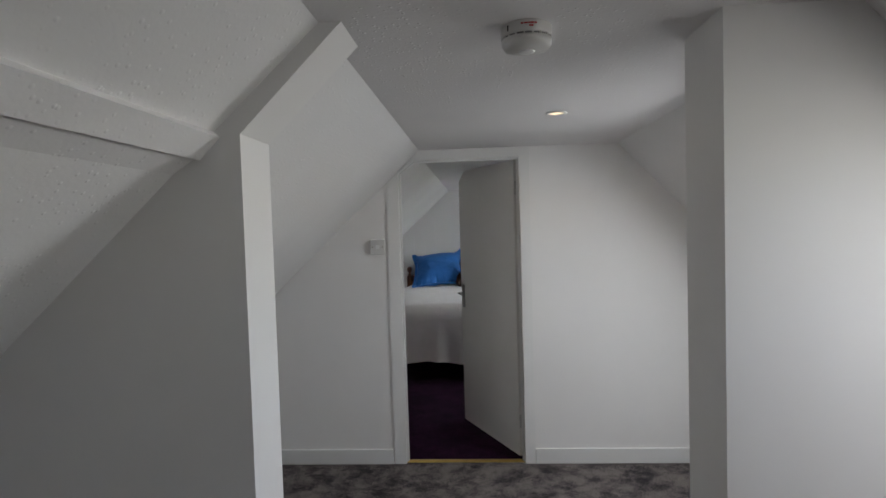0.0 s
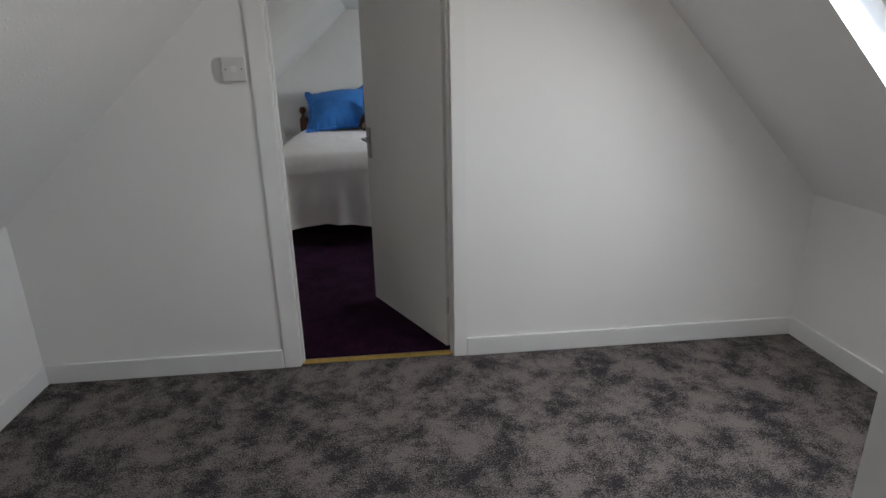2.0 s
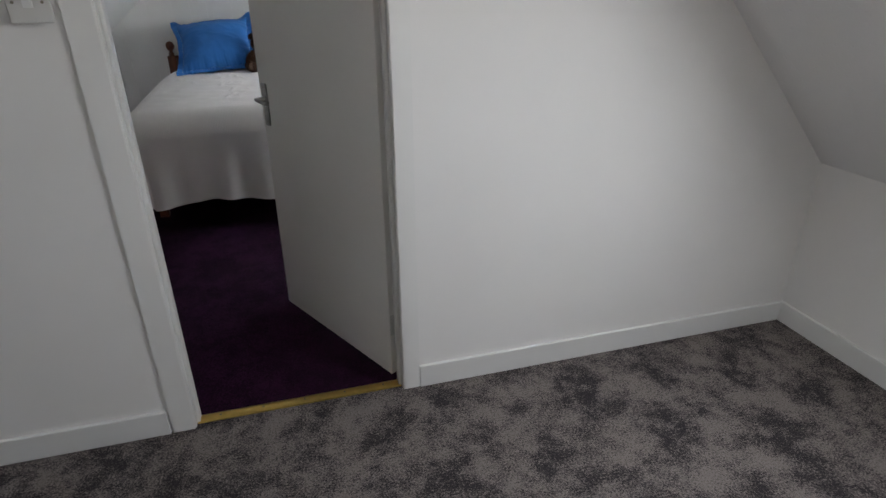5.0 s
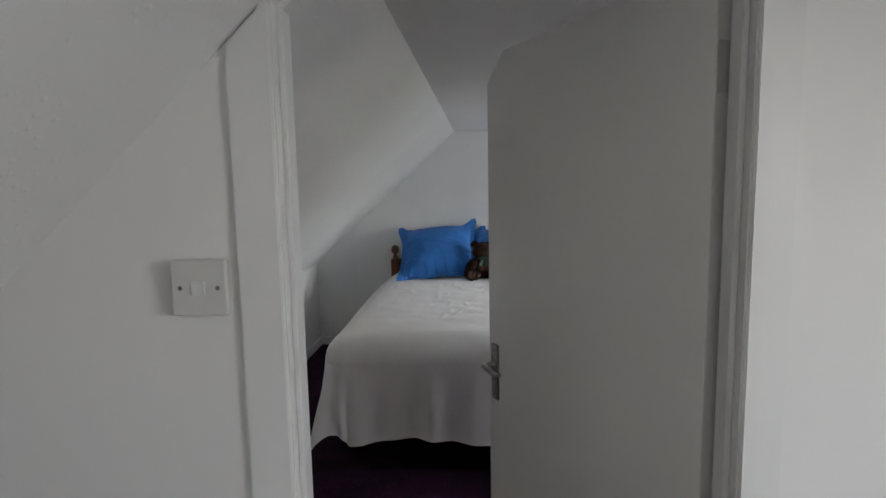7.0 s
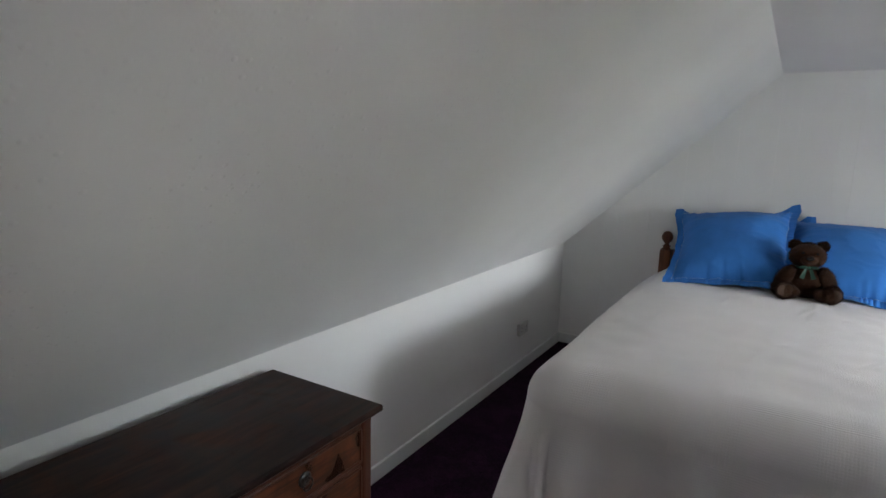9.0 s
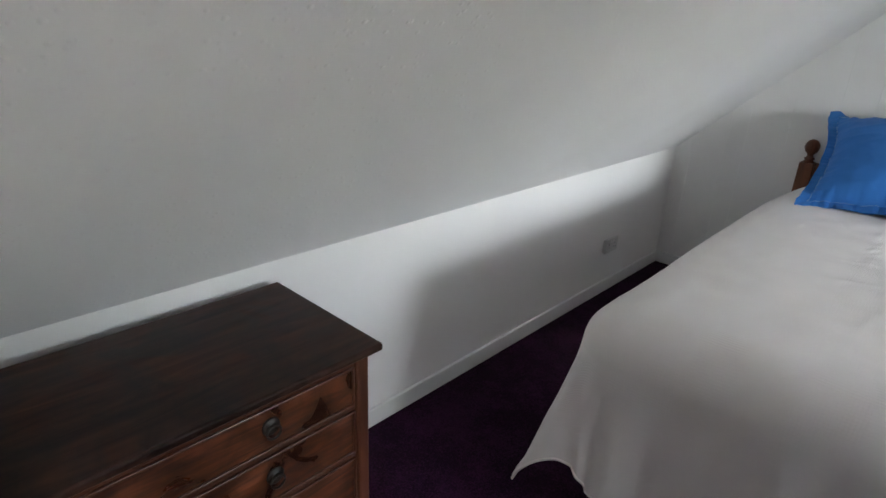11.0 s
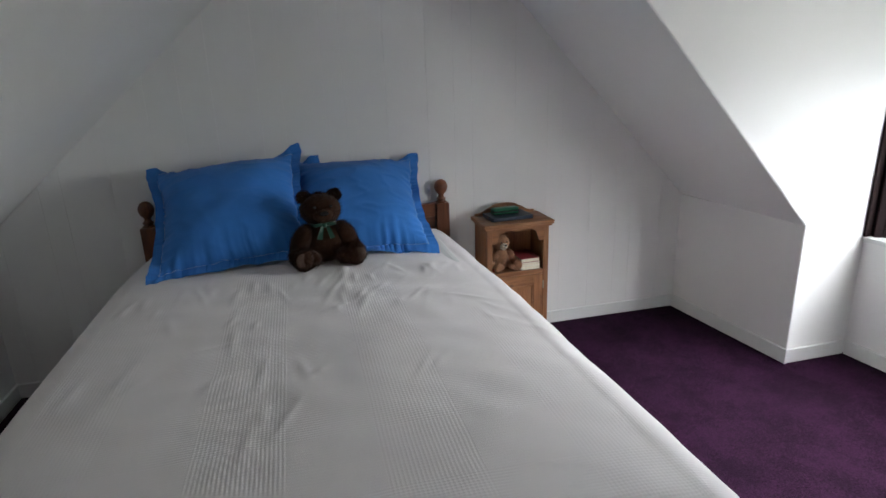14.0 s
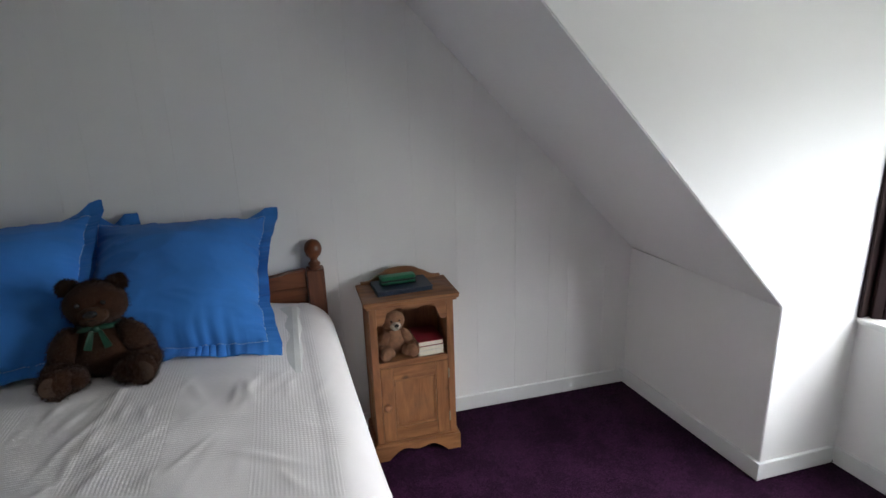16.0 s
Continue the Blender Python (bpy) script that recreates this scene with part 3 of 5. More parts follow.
bm = prism(bmesh.new(), [(3.341, DORM_A + 0.002), (3.161, DORM_B - 0.002), (3.60, 3.40), (3.70, 1.78)], "z", 0.42, 0.646)
structure(link("bay_apron", bm, material("render_coat", (0.62, 0.6, 0.56), rough=0.9, bump=0.4, fine=80)), "rendered wall below the bay outside", "wall")
bm = prism(bmesh.new(), [(3.341, DORM_A + 0.002), (3.161, DORM_B - 0.002), (3.62, 3.41), (3.72, 1.77)], "z", 1.872, 2.053)
structure(link("ceiling_bay", bm, CEIL), "white ceiling over the bay window", "ceiling")
WZ0, WZ1 = 0.672, 1.870
bay = structure(empty("window_1", pose(3.15, 3.582, 0)), "dark brown stained timber bay window", "window")


def facet(p, q, lights, name="casement"):
    """One side of the bay between two plan points: outer frame, opening sashes and panes."""
    p, q = Vector((*p, 0)), Vector((*q, 0))
    d = (q - p)
    w = d.length
    m = Matrix.Translation(p - Vector((3.15, 3.582, 0))) @ Matrix.Rotation(math.atan2(d.y, d.x), 4, "Z")
    def put(nm, lo, hi, mat=FRAME, parent=bay, bev=0.004):
        ob = part(nm, box(bmesh.new(), lo, hi, bev), mat, parent)
        ob.matrix_basis = m if parent == bay else Matrix()
        return ob
    fw = 0.038
    put("window_frame", (0, -0.035, WZ0), (fw, 0.035, WZ1))
    put("window_frame", (w - fw, -0.035, WZ0), (w, 0.035, WZ1))
    put("window_frame", (fw + 0.0005, -0.035, WZ0), (w - fw - 0.0005, 0.035, WZ0 + 0.045))
    put("window_frame", (fw + 0.0005, -0.035, WZ1 - 0.05), (w - fw - 0.0005, 0.035, WZ1))
    x0, x1 = fw + 0.002, w - fw - 0.002
    step = (x1 - x0) / lights
    for i in range(lights):
        a, b = x0 + i * step, x0 + (i + 1) * step - (0.002 if i < lights - 1 else 0)
        z0, z1, s = WZ0 + 0.047, WZ1 - 0.052, 0.042
        sash = put(name, (a, -0.030, z0), (a + s, 0.022, z1))
        for nm, lo, hi in (("stile", (b - s, -0.030, z0), (b, 0.022, z1)), ("rail", (a + s + 0.0005, -0.030, z0), (b - s - 0.0005, 0.022, z0 + s)), ("rail", (a + s + 0.0005, -0.030, z1 - s), (b - s - 0.0005, 0.022, z1))):
            put(nm, lo, hi, FRAME, sash)
        pane = put("pane", (a + s - 0.006, -0.004, z0 + s - 0.006), (b - s + 0.006, 0.004, z1 - s + 0.006), GLASS, sash, 0)
        pane.visible_shadow = False
        bead = part("glazing_bead", box(bmesh.new(), (a + s, -0.014, z0 + s), (b - s, -0.006, z0 + s + 0.010), 0.002), SASH, sash, "pale glazing bead")


facet(BAY[1], BAY[2], 1)
facet(BAY[2], BAY[3], 3)
facet(BAY[3], BAY[4], 1)
for x0, y0, x1, y1 in ((3.100, 3.572, 3.152, 3.587), (3.250, 1.601, 3.302, 1.616)):
    part("jamb_board", box(bmesh.new(), (x0 - 3.15, y0 - 3.582, WZ0), (x1 - 3.15, y1 - 3.582, WZ1), 0.003), FRAME, bay)
for px, py in (BAY[2], BAY[3]):
    part("corner_post", prism(bmesh.new(), [(px - 3.15 - 0.045 + 0.09 * (k in (1, 2)), py - 3.582 - 0.045 + 0.09 * (k in (2, 3))) for k in range(4)], "z", WZ0, WZ1), FRAME, bay)

# chrome ornament on the sill
orn = tagged(empty("chrome_ornament", pose(3.20, 3.49, 0.672)), "small chrome ornament with looped prongs on the window sill", "ornament")
part("stand", lathe(bmesh.new(), [(0.011, 0), (0.012, 0.002), (0.011, 0.004), (0.010, 0.030), (0.012, 0.033), (0.006, 0.036), (0, 0.036)], 18), CHROME, orn, "", True)
for a, rise, reach in ((20, 0.035, 0.042), (140, 0.030, 0.045), (200, 0.018, 0.038), (300, 0.052, 0.030), (80, 0.012, 0.034)):
    c, s = math.cos(radians(a)), math.sin(radians(a))
    pts = [(0, 0, 0.034), (c * reach * 0.4, s * reach * 0.4, 0.034 + rise * 0.7), (c * reach * 0.8, s * reach * 0.8, 0.034 + rise * 0.8), (c * reach, s * reach, 0.030 + rise)]
    prong = part("prong", tube(bmesh.new(), pts, 0.0035, 8), CHROME, orn, "", True)
    bm = bmesh.new()
    ball(bm, pts[-1], 0.0065, u=12, v=8)
    part("tip", bm, CHROME, prong, "", True)


# ---- the bed ----
PINE = wood("orange_pine", (0.33, 0.135, 0.045), (0.50, 0.245, 0.09), along="z", rough=0.42, knots=7, coat=0.15)
PINE_X = wood("orange_pine_rail", (0.33, 0.135, 0.045), (0.50, 0.245, 0.09), along="x", rough=0.42, knots=7, coat=0.15)
BEDPINE = wood("dark_bed_pine", (0.100, 0.026, 0.008), (0.19, 0.056, 0.018), along="z", rough=0.35, knots=5, coat=0.3)
BEDPINE_X = wood("dark_bed_rail", (0.100, 0.026, 0.008), (0.19, 0.056, 0.018), along="x", rough=0.35, knots=5, coat=0.3)
TICKING = material("mattress_ticking", (0.70, 0.69, 0.66), rough=0.9)
BX, BED_TOP, FOOT_Y = 0.28, 0.752, 2.20
bed = tagged(empty("bed", pose(BX, 0, 0)), "pine double bed with turned ball finials, made up", "bed")
for sx in (-0.763, 0.763):
    bm = box(bmesh.new(), (sx - 0.038, 4.39, 0.0), (sx + 0.038, 4.466, 0.862), 0.006)
    post = part("head_post", bm, BEDPINE, bed)
    prof = [(0.032, 0.861), (0.026, 0.870), (0.020, 0.874), (0.026, 0.880), (0.027, 0.885), (0.018, 0.892), (0.015, 0.902), (0.018, 0.910), (0.030, 0.922), (0.037, 0.940), (0.038, 0.952), (0.034, 0.970), (0.024, 0.984), (0.010, 0.991), (0, 0.992)]
    part("finial", lathe(bmesh.new(), prof, 24, pose(sx, 4.428, 0)), BEDPINE, post, "turned egg-shaped finial", True)
top = [(-0.724, 0.60), (-0.724, 0.865), (-0.66, 0.860), (-0.60, 0.842), (-0.52, 0.835)]
top += [(x * 0.1, 0.835 + 0.055 * max(0, 1 - (x / 4.5) ** 2)) for x in range(-4, 5)]
top += [(0.52, 0.835), (0.60, 0.842), (0.66, 0.860), (0.724, 0.865), (0.724, 0.60)]
bm = prism(bmesh.new(), [(x, z if z > 0.7 else 0.785) for x, z in top], "y", 4.405, 4.445)
bmesh.ops.bevel(bm, geom=list(bm.edges), offset=0.004, segments=2, affect="EDGES")
part("top_rail", bm, BEDPINE_X, bed)
for i in range(4):
    part("panel_board", box(bmesh.new(), (-0.724, 4.415, 0.36 + 0.106 * i), (0.724, 4.437, 0.36 + 0.106 * i + 0.104), 0.004), BEDPINE_X, bed)
for sx in (-0.70, 0.70):
    part("side_rail", box(bmesh.new(), (sx - 0.014, FOOT_Y + 0.12, 0.30), (sx + 0.014, 4.39, 0.42), 0.004), BEDPINE_X, bed)
    part("foot_leg", box(bmesh.new(), (sx - 0.03, FOOT_Y + 0.10, 0.0), (sx + 0.03, FOOT_Y + 0.16, 0.42), 0.004), BEDPINE, bed)
part("foot_rail", box(bmesh.new(), (-0.67, FOOT_Y + 0.12, 0.30), (0.67, FOOT_Y + 0.15, 0.42), 0.004), BEDPINE_X, bed)
bm = box(bmesh.new(), (-0.70, FOOT_Y + 0.06, 0.42), (0.70, 4.38, BED_TOP - 0.02), 0.05, 4)
part("mattress", bm, TICKING, bed, "pale mattress")


def weave(name, colour):
    """Cotton with crossing bands of ribs: plain, ribbed one way, or waffled where bands cross."""
    m = material(name, colour, rough=0.92, spread=0.03, scale=4, bump=0.25, fine=420, spec=0.15, depth=0.001)
    nt = m.node_tree
    L = nt.links.new
    bp = [n for n in nt.nodes if n.bl_idname == "ShaderNodeBump"][0]
    uv = nt.nodes.new("ShaderNodeUVMap")
    uv.uv_map = "metres"
    wob = nt.nodes.new("ShaderNodeTexNoise")
    wob.inputs["Scale"].default_value = 5.0
    L(uv.outputs[0], wob.inputs["Vector"])
    sc = nt.nodes.new("ShaderNodeVectorMath")
    sc.operation = "SCALE"
    sc.inputs["Scale"].default_value = 0.006
    L(wob.outputs["Color"], sc.inputs[0])
    ad = nt.nodes.new("ShaderNodeVectorMath")
    L(uv.outputs[0], ad.inputs[0])
    L(sc.outputs[0], ad.inputs[1])
    sep = nt.nodes.new("ShaderNodeSeparateXYZ")
    L(ad.outputs[0], sep.inputs[0])

    def mth(op, a, b=None):
        n = nt.nodes.new("ShaderNodeMath")
        n.operation = op
        for i, v in enumerate((a, b)):
            if v is None:
                continue
            if isinstance(v, (int, float)):
                n.inputs[i].default_value = v
            else:
                L(v, n.inputs[i])
        return n.outputs[0]

    total = None
    for axis, shift in ((0, 0.085), (1, 0.11)):
        c = sep.outputs[axis]
        band = mth("GREATER_THAN", mth("FRACT", mth("DIVIDE", mth("ADD", c, shift + 5.6), 0.40)), 0.5)
        rib = mth("SINE", mth("MULTIPLY", c, 2 * math.pi / 0.0092))
        h = mth("MULTIPLY", band if axis == 0 else mth("ADD", mth("MULTIPLY", band, 1.2), 0.25), rib)
        total = h if total is None else mth("ADD", total, h)
    b2 = nt.nodes.new("ShaderNodeBump")
    b2.inputs["Strength"].default_value, b2.inputs["Distance"].default_value = 0.13, 0.0011
    L(total, b2.inputs["Height"])
    L(bp.outputs["Normal"], b2.inputs["Normal"])
    p = nt.nodes["Principled BSDF"]
    p.inputs["Sheen Weight"].default_value = 0.15
    L(b2.outputs["Normal"], p.inputs["Normal"])
    return m


CLOTH = weave("bedspread_weave", (0.805, 0.762, 0.742))


def bedspread():
    hw, R, drop = 0.824, 0.150, 0.660
    L0 = 4.40 - FOOT_Y + 0.17
    hs, lt = hw - R, L0 - R
    S, T = hs + drop, lt + drop
    nu, nv = 380, 380
    rng = random.Random(4)
    ridges = []
    for cx, cy, ang, count, sx, sy in ((0.46, 0.74, 0.25, 15, 0.11, 0.07), (0.10, 0.80, 0.05, 12, 0.13, 0.06), (-0.42, 0.82, -0.15, 12, 0.14, 0.07), (0.16, 1.06, 0.5, 10, 0.16, 0.06),
                                       (0.60, 1.22, -0.7, 8, 0.05, 0.07), (-0.15, 1.12, 0.1, 6, 0.2, 0.08), (-0.35, 1.45, -0.1, 6, 0.18, 0.1), (0.05, 1.62, 0.3, 6, 0.3, 0.12)):
        for i in range(count):
            ridges.append((rng.gauss(cx, sx), rng.gauss(cy, sy), rng.gauss(ang, 0.28), rng.uniform(0.010, 0.018), rng.uniform(0.030, 0.085), rng.uniform(0.0014, 0.0036)))
    for i in range(10):
        ridges.append((rng.uniform(-0.6, 0.6), rng.uniform(0.7, 1.9), rng.gauss(0.9, 0.6), 0.013, rng.uniform(0.06, 0.16), 0.0012))
    bm = bmesh.new()
    uvl = bm.loops.layers.uv.new("metres")
    grid, uvs = [], {}
    for j in range(nv + 1):
        row = []
        t = T * j / nv
        near = [q for q in ridges if abs(t - q[1]) < 0.28]
        for i in range(nu + 1):
            s = -S + 2 * S * i / nu
            ex, et = max(0.0, abs(s) - hs), max(0.0, t - lt)
            r = math.hypot(ex, et)
            r *= 1 - 0.195 * (2 * ex * et / (r * r) if r > 0 else 0)
            sg = 1 if s > 0 else -1
            phi = math.atan2(et, ex) if r > 0 else 0.0
            w = math.sin(2 * phi) if ex > 0 and et > 0 else 0.0
            arc = R * math.pi / 2
            if r < arc:
                out, down, hang = R * math.sin(r / R), R * (1 - math.cos(r / R)), 0.0
            else:
                hang = (r - arc)
                k = (0.05 if sg < 0 and ex >= et else 0.03 if et > ex else 0.06 + 0.36 * (t / T) ** 0.8) + 0.24 * w ** 1.3
                out, down = R + k * hang, R + math.sqrt(1 - k * k) * hang
            q = min(1.0, hang / 0.5)
            if hang > 0:
                along = s if et > ex else t
                out += q * (0.020 * math.sin(along * 17 + 1.3 * math.sin(along * 5)) + 0.014 * math.sin(along * 31 + 2.0)) * (1 - w)
                out += q * w * 0.035 * math.sin(phi * 9 + 0.8)
                out += 0.012 * noise.noise(Vector((s * 6, t * 6, 1.7))) * q
                down += 0.02 * math.sin(along * 7 + 0.5) * q
            x = BX + sg * (min(abs(s), hs) + out * (math.cos(phi) if r > 0 else 0))
            y = 4.40 - min(t, lt) - out * math.sin(phi)
            x += (-0.036 * min(1.0, t / 0.5) * (1 - 0.45 * max(0.0, t - 0.9)) if s < 0 else 0.035 * min(1.0, t)) * min(1.0, abs(s) / hs) ** 2
            z = BED_TOP - down
            flat = max(0.0, 1 - r / 0.2)
            z -= (0.034 if s > 0 else 0.008) * min(1.0, abs(s) / hs) ** 4 * max(0.0, 1 - 0.5 * t / lt)
            z += 0.007 * noise.noise(Vector((s * 3.1, t * 3.1, 0))) + 0.0035 * noise.noise(Vector((s * 9, t * 9, 4)))
            z += 0.012 * (1 - (s / hs) ** 2) * flat if abs(s) < hs else 0
            for rx, ry, a, wd, ln, h in (near if flat > 0 else ()):
                dx, dy = s - rx, t - ry
                if abs(dx) < 0.25 and abs(dy) < 0.25:
                    c, sn = math.cos(a), math.sin(a)
                    u2, v2 = dx * c + dy * sn, -dx * sn + dy * c
                    z += flat * h * math.exp(-(u2 / wd) ** 2 - (v2 / ln) ** 2)
            v = bm.verts.new((x, y, max(z, 0.012)))
            uvs[v] = (s, t)
            row.append(v)
        grid.append(row)
    for j in range(nv):
        for i in range(nu):
            fc = bm.faces.new((grid[j][i], grid[j][i + 1], grid[j + 1][i + 1], grid[j + 1][i]))
            for lp in fc.loops:
                lp[uvl].uv = uvs[lp.vert]
    rim = [tuple(r[0].co) for r in grid] + [tuple(v.co) for v in grid[-1][1:]] + [tuple(r[-1].co) for r in grid[-2::-1]]
    ob = link("bedspread", bm, CLOTH, smooth=True)
    part("hem", tube(bmesh.new(), rim[::2], 0.0045, 6), CLOTH, ob, "rolled stitched hem", True)
    sol = ob.modifiers.new("thickness", "SOLIDIFY")
    sol.thickness, sol.offset = 0.004, -1
    return tagged(ob, "creased off-white woven cotton bedspread hanging over the bed", "bedspread")


bedspread()

# ---- pillows ----
BLUE = material("blue_cotton", (0.036, 0.185, 0.54), rough=0.85, spread=0.08, scale=9, bump=0.3, fine=500, spec=0.2, depth=0.0008)
BLUE.node_tree.nodes["Principled BSDF"].inputs["Sheen Weight"].default_value = 0.1
STITCH = material("pale_stitch", (0.35, 0.45, 0.62), rough=0.9)


def pillow(m, w, h, thick, seed, label):
    """An Oxford pillowcase: a plump creased middle, a puckered border curling back, a stitched line between."""
    th = tagged(empty("pillow", m), label, "pillow", "blue pillows on the bed")
    f, n, nb = 0.048, 80, 6
    a, b = w / 2, h / 2
    ai, bi = a - f, b - f

    def surf(u, v, side):
        x, z = u * a, v * b
        tx, tz = min(1, abs(x) / ai), min(1, abs(z) / bi)
        ox, oz = max(0.0, abs(x) - ai), max(0.0, abs(z) - bi)
        o = max(ox, oz) / f
        corner = (tx * tz) ** 6
        plump = (max(0, 1 - tx ** 2.6) ** 0.72) * (max(0, 1 - tz ** 2.6) ** 0.72)
        run = x if oz > ox or (tz > tx and o == 0) else z
        edge = max(tx, tz)
        x *= 1 - 0.095 * (1 - tz * tz)
        z *= 1 - 0.040 * (1 - tx * tx)
        y = -side * (thick / 2 * plump + 0.002)
        y += 0.016 * noise.noise(Vector((x * 5, z * 5, seed))) * min(1, plump * 3)
        # gathers that run out from the seam, and creases pulled towards the corners
        g = noise.noise(Vector((run * 42, 0.6 * seed, seed))) + 0.6 * noise.noise(Vector((run * 85, seed, 2.0)))
        y -= side * (0.014 if v < -0.2 else 0.011) * g * edge ** (6 if v < -0.2 else 9) * (1 - o * 0.4) * (1 if o < 1e-6 else 0.8)
        d = (abs(x) - abs(z)) * 15
        y -= side * 0.006 * math.sin(d + 4 * noise.noise(Vector((x * 4, z * 4, seed + 2)))) * (tx * tz) ** 2.2 * min(1, plump * 4)
        y -= side * 0.004 * (1 - abs(noise.noise(Vector((x * 7 + z * 3, z * 16, seed + 7))))) ** 6 * min(1, plump * 2)
        # the border curls and folds
        if o > 0:
            y += f * o * (-0.10 + 0.5 * noise.noise(Vector((run * 9, seed + 9, 1 if ox > oz else 5))))
            x -= math.copysign(f * 0.12 * o * o, x) * (1 if ox > 0 else 0) * (1 - 0.9 * corner)
            z -= math.copysign(f * 0.12 * o * o, z) * (1 if oz > 0 else 0) * (1 - 0.9 * corner)
            if z > 0 and oz > 0:
                back = o * (1 - tx ** 4)
                y += 0.7 * f * back
                z -= 0.8 * f * back
            y -= 0.020 * corner * o * math.sin(7 * seed + 3 * (u > 0) + 5 * (v > 0))
        x += 0.008 * noise.noise(Vector((x * 5, z * 16, seed + 6))) * edge ** 4
        z += 0.008 * noise.noise(Vector((x * 16, z * 5, seed + 5))) * edge ** 4
        return (x, y, z)

    ku, kv = ai / a, bi / b
    us = [-1 + (1 - ku) * i / nb for i in range(nb)] + [-ku + 2 * ku * i / n for i in range(n + 1)] + [ku + (1 - ku) * (i + 1) / nb for i in range(nb)]
    vs = [-1 + (1 - kv) * i / nb for i in range(nb)] + [-kv + 2 * kv * i / n for i in range(n + 1)] + [kv + (1 - kv) * (i + 1) / nb for i in range(nb)]
    for nm in ("cushion", "border"):
        bm = bmesh.new()
        for side in (1, -1):
            g = {}
            for i, u in enumerate(us):
                for j, v in enumerate(vs):
                    inner = nb <= i <= n + nb and nb <= j <= n + nb
                    rim_in = not (nb < i < n + nb and nb < j < n + nb)
                    if (nm == "cushion" and inner) or (nm == "border" and rim_in):
                        g[i, j] = bm.verts.new(surf(u, v, side))
            for (i, j) in list(g):
                q = [(i, j), (i + 1, j), (i + 1, j + 1), (i, j + 1)]
                if all(k in g for k in q):
                    mid = nb <= i < n + nb and nb <= j < n + nb
                    if mid == (nm == "cushion"):
                        bm.faces.new([g[k] for k in q])
        part(nm, bm, BLUE, th, "puckered stitched border" if nm == "border" else "", True)
    bm = bmesh.new()
    for edge in range(4):
        steps = 58 if edge % 2 == 0 else 48
        for k in range(steps):
            c0, c1 = -1 + 2 * k / steps, -1 + 2 * (k + 0.62) / steps
            if edge % 2 == 0:
                pts = [surf(c * ku, (kv if edge == 0 else -kv), 1) for c in (c0, c1)]
            else:
                pts = [surf((ku if edge == 1 else -ku), c * kv, 1) for c in (c0, c1)]
            tube(bm, [(p[0], p[1] - 0.0012, p[2]) for p in pts], 0.0013, 4)
    part("stitching", bm, STITCH, th, "pale stitched line")
    return th


pillow(pose(-0.045, 4.100, 0.978, -50, -5.0, 1), 0.735, 0.675, 0.27, 1.0, "blue cotton pillow with a stitched border, propped on the headboard")
pillow(pose(0.546, 4.150, 0.955, -55, 2.0, -1), 0.715, 0.685, 0.26, 2.0, "blue cotton pillow with puckered corners, propped behind the bear")
pillow(pose(0.12, 4.36, 0.972, -20, -5, 0), 0.57, 0.38, 0.08, 3.0, "blue pillow half hidden behind the propped ones")


# ---- soft bears ----
def fur(name, colour, dark):
    m = material(name, colour, rough=0.95, spread=0.25, scale=45, bump=0.8, fine=300, spec=0.1, depth=0.004)
    m.node_tree.nodes["Principled BSDF"].inputs["Sheen Weight"].default_value = 0.10
    return m


